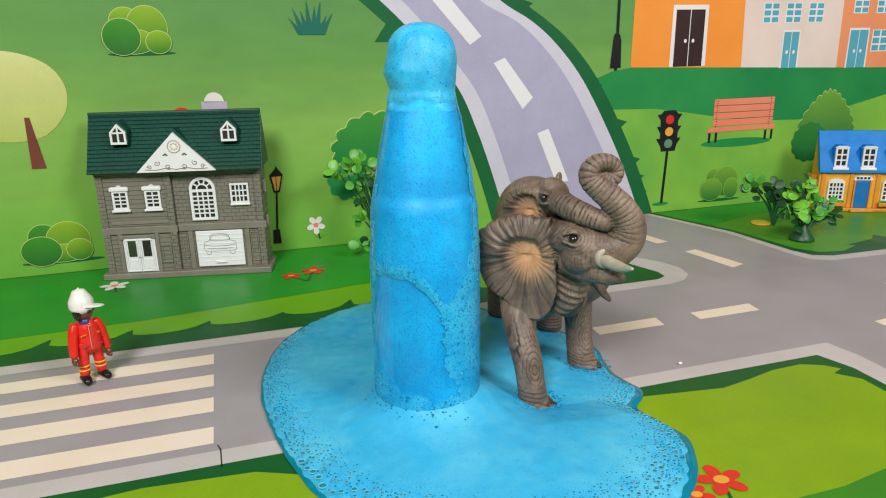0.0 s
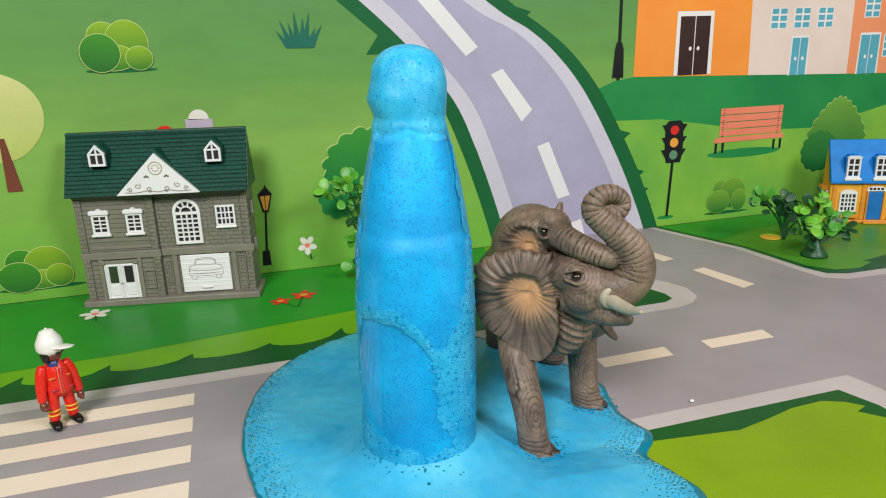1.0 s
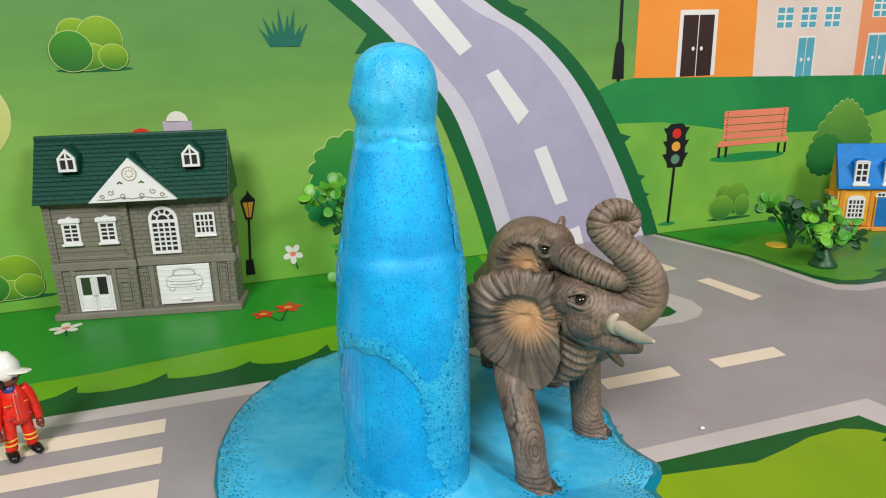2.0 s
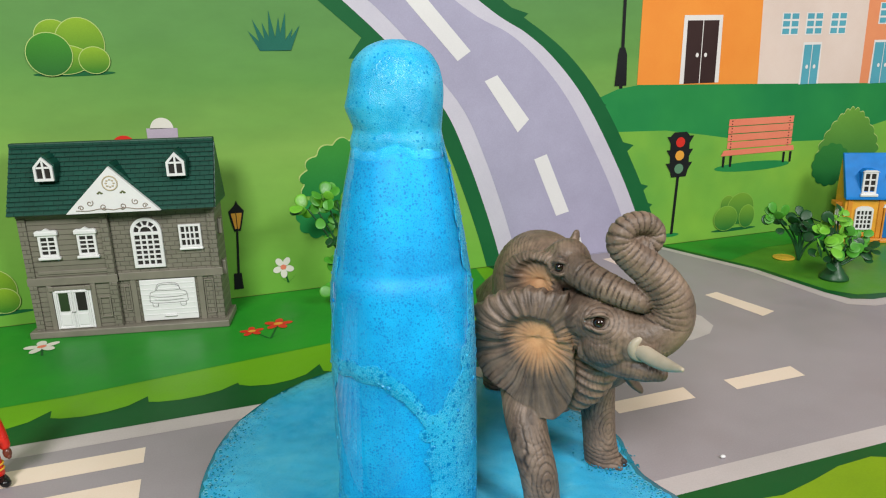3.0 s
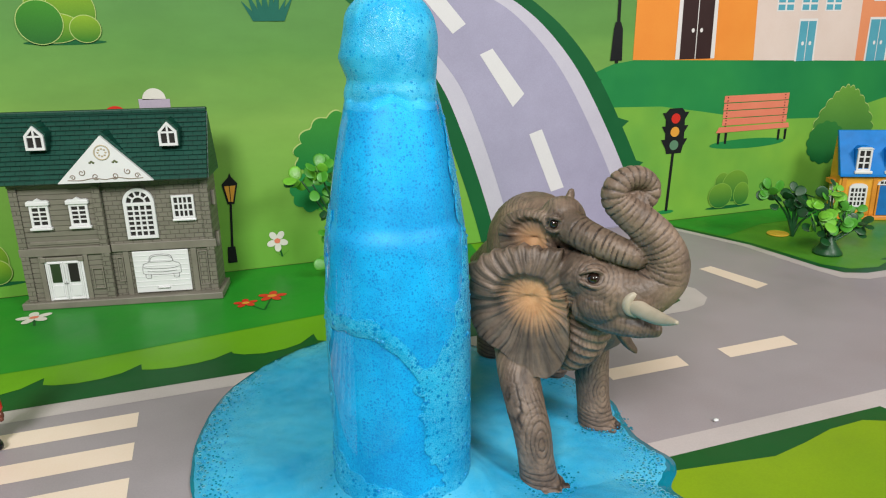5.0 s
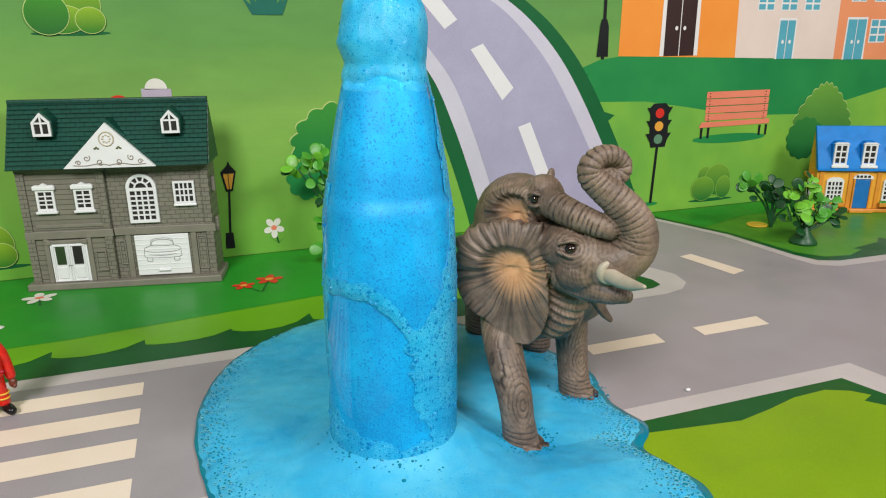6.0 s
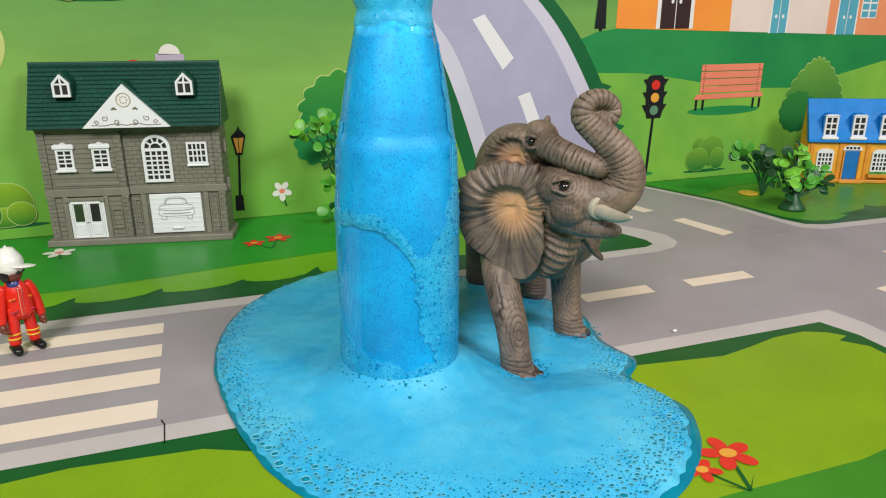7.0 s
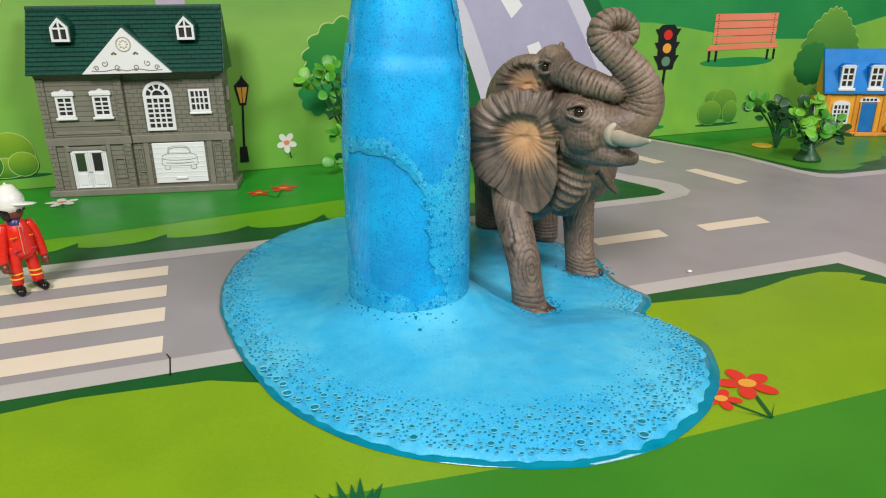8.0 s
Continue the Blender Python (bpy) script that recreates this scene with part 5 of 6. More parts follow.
def puddle(name, grow, mat, height, rings, label, category, crisp=0.0):
    bm = bmesh.new()
    loops = []
    for j in range(rings + 1):
        s = 1 - (1 - j / rings) ** 1.35
        row = []
        for i, q in enumerate(LINE):
            d = q - PC
            jag = 1 + crisp * noise.noise(Vector((q.x * 160, q.y * 160, 2.0))) * s
            p = PC + d * (s * jag) + d.normalized() * (grow(q) if callable(grow) else grow) * s
            row.append(bm.verts.new((p.x, p.y, height(s, p))))
        loops.append(row)
    n = len(LINE)
    bottom = [bm.verts.new((v.co.x, v.co.y, 0.0009)) for v in loops[-1]]
    loops.append(bottom)
    for a, b in zip(loops[1:], loops[2:]):
        for k in range(n):
            bm.faces.new((a[k], b[k], b[(k + 1) % n], a[(k + 1) % n]))
    top = bm.verts.new((PC.x, PC.y, height(0.0, PC)))
    for k in range(n):
        bm.faces.new((top, loops[1][k], loops[1][(k + 1) % n]))
    for v in loops[0]:
        bm.verts.remove(v)
    bmesh.ops.recalc_face_normals(bm, faces=bm.faces)
    return tagged(part(name, bm, mat, None, smooth=True), label, category)


def seep(q):
    """How far the liquid runs out past the foam: least on the crossing, most in the notch by the figurine."""
    notch = math.exp(-((q.x - 0.288) ** 2 + (q.y - 0.388) ** 2) / 0.016 ** 2)
    return 0.0006 + 0.0018 * max(0.0, min(1.0, (0.42 - q.y) / 0.10)) + 0.0016 * max(0.0, min(1.0, (q.x - 0.20) / 0.06)) + 0.0030 * notch + 0.0006 * noise.noise(Vector((q.x * 60, q.y * 60, 1.0)))


puddle("liquid_rim", seep, LIQUID, lambda s, p: 0.0012 + 0.0013 * (1 - s ** 14), 10, "thin dark teal liquid seeping out round the foam", "liquid")
puddle("foam_puddle", -0.0015, FOAM, lambda s, p: 0.0016 + puddle_height(s, p), 90, "light blue frothy foam puddle spread over the play sheet", "foam", 0.014)


def bubbles():
    """Popped and standing bubbles, crowded along the near rim of the puddle."""
    rng = random.Random(5)
    unit = bmesh.new()
    bmesh.ops.create_icosphere(unit, subdivisions=2, radius=1.0)
    vs = [v.co.copy() for v in unit.verts]
    fs = [[v.index for v in f.verts] for f in unit.faces]
    unit.free()
    co, fa, idx = [], [], []

    def dome(p, z, r, flat=0.60):
        k = len(co)
        co.extend((p.x + v.x * r, p.y + v.y * r, z + v.z * r * flat) for v in vs)
        fa.extend([k + i for i in f] for f in fs)
        idx.extend([0 if r > 0.0005 else 2] * len(fs))

    def collar(p, z, r):
        """A pale lip of foam round a larger bubble."""
        k, seg, tube_n = len(co), 14, 5
        for i in range(seg):
            a = 2 * math.pi * i / seg
            for j in range(tube_n):
                b = 2 * math.pi * j / tube_n
                w = r * 1.08 + r * 0.16 * math.cos(b)
                co.append((p.x + w * math.cos(a), p.y + w * math.sin(a), z + r * 0.16 * math.sin(b)))
        for i in range(seg):
            for j in range(tube_n):
                fa.append([k + i * tube_n + j, k + (i + 1) % seg * tube_n + j, k + (i + 1) % seg * tube_n + (j + 1) % tube_n, k + i * tube_n + (j + 1) % tube_n])
                idx.append(1)

    cells = {}
    tries = 0
    while tries < 11000:
        tries += 1
        i = rng.randrange(len(LINE))
        q = LINE[i - 1].lerp(LINE[i], rng.random())
        front = 1.0 if q.y < 0.40 else (0.6 if q.x < 0.08 or q.x > 0.27 else 0.12)
        if rng.random() > front:
            continue
        s = 1 - abs(rng.gauss(0.0, 0.095)) - 0.026
        p = PC + (q - PC) * s
        near = max(0.0, 1 - (1 - s) / 0.24)
        r = rng.uniform(0.00022, 0.00060) * (0.6 + 0.7 * near) + near * (front ** 2) * rng.random() ** 2.6 * 0.0019
        key = (int(p.x / 0.006), int(p.y / 0.006))
        if any((p - o).length < (r + w) * 1.22 for i in (-1, 0, 1) for j in (-1, 0, 1) for o, w in cells.get((key[0] + i, key[1] + j), ())):
            continue
        cells.setdefault(key, []).append((p, r))
        z = 0.0016 + puddle_height(s, p)
        dome(p, z - r * 0.30, r)
        if r > 0.0007:
            collar(p, z, r)
    # froth round the bottle's foot and the figurine's feet
    for cx, cy, r0, count in ((BX, BY, 0.0345, 170), (0.2195, 0.4105, 0.0118, 200), (0.2790, 0.453, 0.0112, 140)):
        for _ in range(count):
            a, w = rng.uniform(0, 2 * math.pi), r0 + abs(rng.gauss(0, 0.0035))
            p = Vector((cx + w * math.cos(a), cy + w * math.sin(a)))
            r = rng.uniform(0.0002, 0.0007) * (1.0 if rng.random() < 0.9 else 1.7)
            dome(p, 0.0016 + puddle_height(0.3, p) - r * 0.4, r)
    me = bpy.data.meshes.new("foam_bubbles")
    me.from_pydata(co, [], fa)
    for f in me.polygons:
        f.use_smooth = True
    me.materials.append(BUBBLE)
    me.materials.append(FOAM_LIP)
    me.materials.append(BUBBLE_B)
    me.polygons.foreach_set("material_index", idx)
    return tagged(new("foam_bubbles", me), "dark teal glossy bubbles along the rim of the foam", "bubbles", kind="stuff")


bubbles()


def cling_bubbles():
    rng = random.Random(8)
    unit = bmesh.new()
    bmesh.ops.create_icosphere(unit, subdivisions=2, radius=1.0)
    vs = [v.co.copy() for v in unit.verts]
    fs = [[v.index for v in f.verts] for f in unit.faces]
    unit.free()
    co, fa, made = [], [], 0
    while made < 900:
        a, z = VIEW + rng.uniform(-1.9, 2.2), rng.uniform(0.008, 0.20)
        h = clinging(a, z)
        if h <= 0:
            continue
        r = rng.uniform(0.0002, 0.0005) + rng.random() ** 6 * 0.0009
        R = radius_at(z) + h - r * 0.35
        k = len(co)
        for v in vs:
            co.append((R * math.cos(a) + v.x * r, R * math.sin(a) + v.y * r, z + v.z * r))
        fa += [[k + i for i in f] for f in fs]
        made += 1
    me = bpy.data.meshes.new("clinging_bubbles")
    me.from_pydata(co, [], fa)
    for f in me.polygons:
        f.use_smooth = True
    me.materials.append(BUBBLE_B)
    o = tagged(new("clinging_bubbles", me), "blue soap bubbles in the foam on the bottle", "bubbles", kind="stuff")
    o.matrix_world = LEAN


cling_bubbles()


# ---- elephant figurine: one sculpted mesh ----
def hide_mat():
    m, nt, s = material("painted_resin_hide")
    n = noise_node(nt, 55.0, 6.0, 0.65)
    streak = noise_node(nt, 120.0, 5.0, 0.6, stretch=(1.0, 1.0, 0.22))
    col = ramp_node(nt, n.outputs[0], [(0.25, lin(94, 79, 69)), (0.5, lin(128, 109, 94)), (0.78, lin(162, 140, 121))]).outputs[0]
    col = mix_node(nt, 0.30, col, ramp_node(nt, streak.outputs[0], [(0.36, lin(66, 58, 54)), (0.6, lin(176, 164, 152))]).outputs[0], "OVERLAY")
    att = nt.nodes.new("ShaderNodeAttribute")
    att.attribute_name = "tan_paint"
    sp = noise_node(nt, 160.0, 4.0)
    col = mix_node(nt, att.outputs["Fac"], col, ramp_node(nt, sp.outputs[0], [(0.3, lin(206, 146, 98)), (0.7, lin(228, 174, 126))]).outputs[0])
    # dark antique wash, and shade painted into grooves, eye sockets and mouth
    dw = nt.nodes.new("ShaderNodeAttribute")
    dw.attribute_name = "wash_and_shade"
    half = nt.nodes.new("ShaderNodeMath")
    half.operation = "MULTIPLY"
    half.inputs[1].default_value = 0.86
    link(nt, dw.outputs["Fac"], half.inputs[0])
    col = mix_node(nt, half.outputs[0], col, lin(34, 27, 23))
    link(nt, col, s.inputs["Base Color"])
    s.inputs["Roughness"].default_value = 0.5
    grain = noise_node(nt, 620.0, 4.0, 0.6)
    bump_node(nt, s, grain.outputs[0], 0.35, 0.0007)
    return m


HIDE = hide_mat()
IVORY = plastic("ivory_resin", (188, 176, 154), 0.5, 0.2)
EYE_BLACK = plastic("glossy_eye_paint", (36, 22, 16), 0.08, 0.1, coat=1.0)

EAR = [(0.0020, 0.1336), (0.0110, 0.1335), (0.0209, 0.1345), (0.0293, 0.1322), (0.0378, 0.1296), (0.0448, 0.1251), (0.0497, 0.1205), (0.0490, 0.1137), (0.0502, 0.1066), (0.0506, 0.0992), (0.0490, 0.0901), (0.0455, 0.0831), (0.0394, 0.0781), (0.0322, 0.0745), (0.0268, 0.0705), (0.0197, 0.0648), (0.0109, 0.0630), (0.0042, 0.0658), (-0.0006, 0.0741), (-0.0030, 0.0818), (-0.0032, 0.0907), (-0.0022, 0.0993), (-0.0014, 0.1096), (0.0, 0.1225)]
CALF_EAR = [(0.0045, 0.1494), (0.0114, 0.1504), (0.0193, 0.1496), (0.0275, 0.1466), (0.0335, 0.1412), (0.0355, 0.1328), (0.0330, 0.1248), (0.0230, 0.1230), (0.0030, 0.1270), (0.0020, 0.1372)]
EAR_AT, EAR_TO = Vector((0.2280, 0.4120, 0)), Vector((0.1900, 0.4450, 0))
CALF_AT, CALF_TO = Vector((0.2265, 0.4200, 0)), Vector((0.2120, 0.4470, 0))
EAR_HEART, CALF_HEART = (0.0165, 0.1085), (0.0120, 0.1365)
TRUNK = [(0.2460, 0.400, 0.1150), (0.2565, 0.390, 0.1165), (0.2638, 0.3845, 0.1235), (0.2645, 0.383, 0.1330), (0.2602, 0.384, 0.1420), (0.2537, 0.387, 0.1500), (0.2465, 0.390, 0.1562), (0.2416, 0.392, 0.1618), (0.2412, 0.392, 0.1672), (0.2456, 0.392, 0.1708), (0.2526, 0.392, 0.1712), (0.2584, 0.392, 0.1676), (0.2588, 0.391, 0.1626), (0.2550, 0.391, 0.1598), (0.2510, 0.391, 0.1620)]
TRUNK_R = [0.0150, 0.0136, 0.0116, 0.0104, 0.0095, 0.0085, 0.0075, 0.0068, 0.0061, 0.0056, 0.0053, 0.0050, 0.0046, 0.0042, 0.0034]
CALF_TRUNK = [(0.2325, 0.4180, 0.1445), (0.2355, 0.4070, 0.1418), (0.2420, 0.3960, 0.1387), (0.2480, 0.3890, 0.1362), (0.2530, 0.3860, 0.1340)]
CALF_TRUNK_R = [0.0086, 0.0078, 0.0069, 0.0061, 0.0050]
NEAR_LEG = [(0.2250, 0.455, 0.082), (0.2150, 0.436, 0.0640), (0.2135, 0.424, 0.0480), (0.2145, 0.4165, 0.0340), (0.2155, 0.4135, 0.020), (0.2175, 0.4125, 0.005)]
FAR_LEG = [(0.262, 0.455, 0.085), (0.2715, 0.458, 0.060), (0.2740, 0.458, 0.040), (0.2752, 0.457, 0.022), (0.2765, 0.4545, 0.005)]


def hinged(a, b):
    """The frame of an ear: x out along it, y away from the room, z up."""
    x = (b - a).normalized()
    y = Vector((x.y, -x.x, 0))
    return Matrix(((x.x, y.x, 0, a.x), (x.y, y.y, 0, a.y), (0, 0, 1, 0), (0, 0, 0, 1)))


def joined(bm, other, m):
    bmesh.ops.transform(other, matrix=m, verts=other.verts)
    bmesh.ops.recalc_face_normals(other, faces=other.faces)
    me = bpy.data.meshes.new("piece")
    other.to_mesh(me)
    other.free()
    bm.from_mesh(me)
    bpy.data.meshes.remove(me)


def pleated_ear(outline, heart, thick, roll, pleats, depth, rings=30, n=10):
    """An ear: a pleated sheet spread round its heart, its upper part rolled forward over a hollow."""
    bm = bmesh.new()
    pts = spline(outline, n, True)
    N = len(pts)
    front, back = [], []
    for j in range(rings + 1):
        s = 0.04 + 0.96 * j / rings
        fr, bk = [], []
        for i, p in enumerate(pts):
            dx, dz = p[0] - heart[0], p[1] - heart[1]
            far = math.hypot(dx, dz)
            up = dz / far
            t = math.atan2(dz, dx)
            w = max(0.0, min(1.0, (up + 0.42) / 0.55)) * (1.0 if dx > 0 else max(0.55, 1 + dx / far * 0.4))
            w = w * w * (3 - 2 * w)
            edge = min(0.62, 0.0078 / far + 0.10 * max(0.0, dx / far))
            e = max(0.0, min(1.0, (s - edge) / 0.24))
            lift = roll * w * (e * e * (3 - 2 * e)) * math.sqrt(max(0.0, 1 - max(0.0, (s - edge) / (1.04 - edge)) ** 2.4))
            wave = pleats * t + 2.2 * noise.noise(Vector((math.cos(t) * 2, math.sin(t) * 2, s * 1.5)))
            k = 1 + 0.016 * math.sin(wave) * s * (1.6 if w > 0.2 else 0.7)
            y = 0.0022 * (1 - s) * (1 - w) - lift - 0.0016 * math.sin(math.pi * s) * (1 - w) + depth * math.sin(wave) * min(1, s * 1.4)
            x, z = heart[0] + dx * s * k, heart[1] + dz * s * k
            fr.append(bm.verts.new((x, y, z)))
            bk.append(bm.verts.new((x, max(y, 0) + thick * (1.2 - 0.5 * s), z)))
        front.append(fr)
        back.append(bk)
    for grid in (front, back):
        for a, b in zip(grid, grid[1:]):
            for k in range(N):
                bm.faces.new((a[k], b[k], b[(k + 1) % N], a[(k + 1) % N]))
        bm.faces.new(grid[0])
    for k in range(N):
        bm.faces.new((front[-1][k], back[-1][k], back[-1][(k + 1) % N], front[-1][(k + 1) % N]))
    bmesh.ops.recalc_face_normals(bm, faces=bm.faces)
    return bm


def elephant():
    bm = bmesh.new()
    # trunk of the body, shoulders and hips
    ball(bm, (0.262, 0.497, 0.080), (0.031, 0.068, 0.036), rot=Euler((0, 0, 0.25)).to_matrix(), seg=36, rings=24)
    ball(bm, (0.238, 0.464, 0.076), (0.024, 0.032, 0.032))
    ball(bm, (0.260, 0.458, 0.072), (0.017, 0.026, 0.026))
    ball(bm, (0.276, 0.545, 0.075), (0.032, 0.034, 0.040))
    # legs with broad soles and toenails
    tube(bm, NEAR_LEG, [0.0165, 0.0118, 0.0104, 0.0100, 0.0096, 0.0106], 24, 10)
    ball(bm, (0.2195, 0.4105, 0.0052), (0.0112, 0.0108, 0.0060), rot=Euler((0, 0, -0.6)).to_matrix())
    tube(bm, FAR_LEG, [0.0155, 0.0116, 0.0104, 0.0100, 0.0108], 24, 10)
    ball(bm, (0.2790, 0.4530, 0.0052), (0.0108, 0.0104, 0.0060))
    for x, y in ((0.2285, 0.4035), (0.2225, 0.4005), (0.2150, 0.4015), (0.2870, 0.4475), (0.2815, 0.4435)):
        ball(bm, (x, y, 0.0050), (0.0026, 0.0026, 0.0034), seg=10, rings=8)
    tube(bm, [(0.290, 0.545, 0.070), (0.286, 0.533, 0.040), (0.284, 0.526, 0.006)], [0.020, 0.0125, 0.0110], 20, 8)
    tube(bm, [(0.262, 0.570, 0.075), (0.257, 0.572, 0.040), (0.256, 0.570, 0.006)], [0.022, 0.0125, 0.0112], 20, 8)
    # neck folds and chest
    tube(bm, [(0.250, 0.428, 0.112), (0.251, 0.425, 0.092), (0.247, 0.429, 0.076), (0.243, 0.436, 0.067)], [0.0170, 0.0140, 0.0125, 0.0110], 28, 14, rings=0.0009, pitch=0.0044)
    # adult head
    ball(bm, (0.2425, 0.422, 0.1165), (0.0165, 0.0240, 0.0185), seg=32, rings=20)
    ball(bm, (0.2470, 0.4015, 0.1155), (0.0175, 0.0175, 0.0175), seg=28, rings=18)
    ball(bm, (0.2415, 0.3985, 0.1105), (0.0130, 0.0125, 0.0110))
    ball(bm, (0.2400, 0.409, 0.1220), (0.0165, 0.0165, 0.0120))
    tube(bm, [(0.2275, 0.3975, 0.1266), (0.2330, 0.3940, 0.1287), (0.238, 0.3925, 0.1264)], [0.0009, 0.0013, 0.0009], 10, 5)
    tube(bm, [(0.2272, 0.3965, 0.1232), (0.2328, 0.3925, 0.1208), (0.2385, 0.3912, 0.1232)], [0.0012, 0.0016, 0.0012], 10, 5)
    # cheek and jaw
    tube(bm, [(0.2405, 0.410, 0.1065), (0.2445, 0.397, 0.1035), (0.2525, 0.386, 0.1010), (0.2590, 0.378, 0.1008)], [0.0110, 0.0090, 0.0062, 0.0034], 18, 7)
    # raised trunk, curled at the tip
    tube(bm, TRUNK, TRUNK_R, 26, 14)
    ball(bm, (0.2500, 0.3945, 0.1648), (0.0080, 0.0032, 0.0076))
    # near ear: rolled over at the top, hollow below
    joined(bm, pleated_ear(EAR, EAR_HEART, 0.0046, 0.0072, 24, 0.00055), hinged(EAR_AT, EAR_TO))
    # far ear: its tip under the jaw, its top behind the head
    tube(bm, [(0.262, 0.428, 0.098), (0.265, 0.421, 0.086), (0.2700, 0.418, 0.0765), (0.2740, 0.416, 0.0715)], [0.0080, 0.0066, 0.0052, 0.0030], 14, 6, flat=0.5)
    ball(bm, (0.2600, 0.447, 0.1220), (0.0120, 0.0070, 0.0125))
    # calf: body behind, head resting on the adult's, ears and trunk
    ball(bm, (0.2430, 0.474, 0.1160), (0.0275, 0.035, 0.0325), seg=28, rings=18)
    ball(bm, (0.2335, 0.4262, 0.1445), (0.0118, 0.0125, 0.0128), seg=28, rings=18)
    ball(bm, (0.2325, 0.4250, 0.1500), (0.0090, 0.0100, 0.0072))
    ball(bm, (0.2380, 0.4400, 0.1360), (0.0140, 0.0140, 0.0150))
    tube(bm, CALF_TRUNK, CALF_TRUNK_R, 22, 12)
    joined(bm, pleated_ear(CALF_EAR, CALF_HEART, 0.0050, 0.0042, 18, 0.00040, 20, 12), hinged(CALF_AT, CALF_TO))
    tube(bm, [(0.2206, 0.4196, 0.1482), (0.2228, 0.4156, 0.1497), (0.2264, 0.4136, 0.1486)], [0.0009, 0.0013, 0.0009], 10, 5)
    tube(bm, [(0.2206, 0.4192, 0.1440), (0.2230, 0.4152, 0.1430), (0.2264, 0.4132, 0.1440)], [0.0010, 0.0014, 0.0010], 10, 5)
    tube(bm, [(0.2420, 0.440, 0.146), (0.2445, 0.4395, 0.1525), (0.2450, 0.439, 0.1562)], [0.0055, 0.0040, 0.0026], 12, 5, flat=0.6)
    me = bpy.data.meshes.new("raw_hide")
    bm.to_mesh(me)
    bm.free()
    raw = new("raw_hide", me)
    r = raw.modifiers.new("fuse", "REMESH")
    r.mode, r.voxel_size, r.use_smooth_shade = "VOXEL", 0.00056, True
    sm = raw.modifiers.new("soften", "SMOOTH")
    sm.factor, sm.iterations = 0.5, 2
    dg = bpy.context.evaluated_depsgraph_get()
    made = bpy.data.meshes.new_from_object(raw.evaluated_get(dg))
    bpy.data.objects.remove(raw)
    # carved wrinkles
    n = len(made.vertices)
    co = np.empty(n * 3)
    made.vertices.foreach_get("co", co)
    co = co.reshape(-1, 3)
    no = np.array([v.normal for v in made.vertices])
    x, y, z = co.T
    def in_ear(at, to, heart, depth, x0, x1, z0, z1):
        """Place on an ear: along it, a mask of its front, the angle round its heart and the way out."""
        e = (to - at).normalized()
        u = (x - at.x) * e.x + (y - at.y) * e.y
        d = (x - at.x) * e.y - (y - at.y) * e.x
        on = ((u > x0) & (u < x1) & (d > -0.012) & (d < depth) & (z > z0) & (z < z1)) * 1.0
        return u, d, on, np.arctan2(z - heart[1], u - heart[0]), np.hypot(z - heart[1], u - heart[0])

    def along_limb(line, radii, reach):
        """For every vertex near a limb: the run along it, and a mask."""
        q = [Vector(v) for v in spline([(*p, r) for p, r in zip(line, radii)], 14)]
        p, r = np.array([v[:3] for v in q]), np.array([v[3] for v in q])
        run = np.concatenate(([0], np.cumsum(np.linalg.norm(np.diff(p, axis=0), axis=1))))
        best, where = np.full(n, 9.0), np.zeros(n, int)
        for k in range(len(p)):
            d = np.linalg.norm(co - p[k], axis=1) / r[k]
            closer = d < best
            best[closer], where[closer] = d[closer], k
        return run[where], (best < reach) * 1.0

    def groove(phase, power):
        return np.clip(np.sin(phase), 0, 1) ** power

    def creased(sx, sy, sz, seed, power):
        """Branching folds: the ridges of a smooth random field."""
        v = np.array([abs(noise.noise(Vector((a * sx + 3 * k, b * sy, c * sz + seed)))) for (a, b, c), k in zip(co, bend)])
        return np.clip(1 - v * 2.2, 0, 1) ** power

    bend = np.array([noise.noise(Vector((a * 60, b * 60, c * 60))) * 0.25 for a, b, c in co])
    rough = np.array([noise.noise(Vector((a * 260, b * 260, c * 260))) for a, b, c in co])
    along, deep, ear, ang, far = in_ear(EAR_AT, EAR_TO, EAR_HEART, 0.006, -0.0045, 0.055, 0.061, 0.1375)
    c_along, c_deep, c_ear, c_ang, c_far = in_ear(CALF_AT, CALF_TO, CALF_HEART, 0.006, 0.0015, 0.038, 0.122, 0.153)
    c_ear = c_ear * (1 - ear)
    ears = np.maximum(ear, c_ear)
    t_run, trunk = along_limb(TRUNK[2:], TRUNK_R[2:], 1.18)
    k_run, k_trunk = along_limb(CALF_TRUNK, CALF_TRUNK_R, 1.14)
    k_trunk = k_trunk * (1 - trunk) * (k_run > 0.004)
    limbs = np.clip(trunk + k_trunk, 0, 1) * (1 - ears)
    leg = np.clip((0.066 - z) / 0.012, 0, 1) * (1 - ears)
    head = (1 - ears) * (1 - limbs) * (1 - leg)
    patchy = np.clip(0.5 + 0.9 * np.array([noise.noise(Vector((a * 95, b * 95, c * 95 + 4))) for a, b, c in co]), 0, 1)
    # pleats of the ears, deep and shallow in turn
    rays = (0.55 * (0.35 + 0.65 * patchy) * groove(ang * 44 + 20 * bend + 0.9 * rough, 2.5) + 0.6 * patchy * groove(ang * 83 + 26 * bend + rough, 3) + 0.35 * groove(ang * 29 + 15 * bend + 2.0, 3)) * ear * np.clip(far / 0.010 - 0.7, 0, 1)
    rays = rays + (0.6 * groove(c_ang * 40 + 10 * bend, 3)) * c_ear * np.clip(c_far / 0.008 - 0.7, 0, 1)
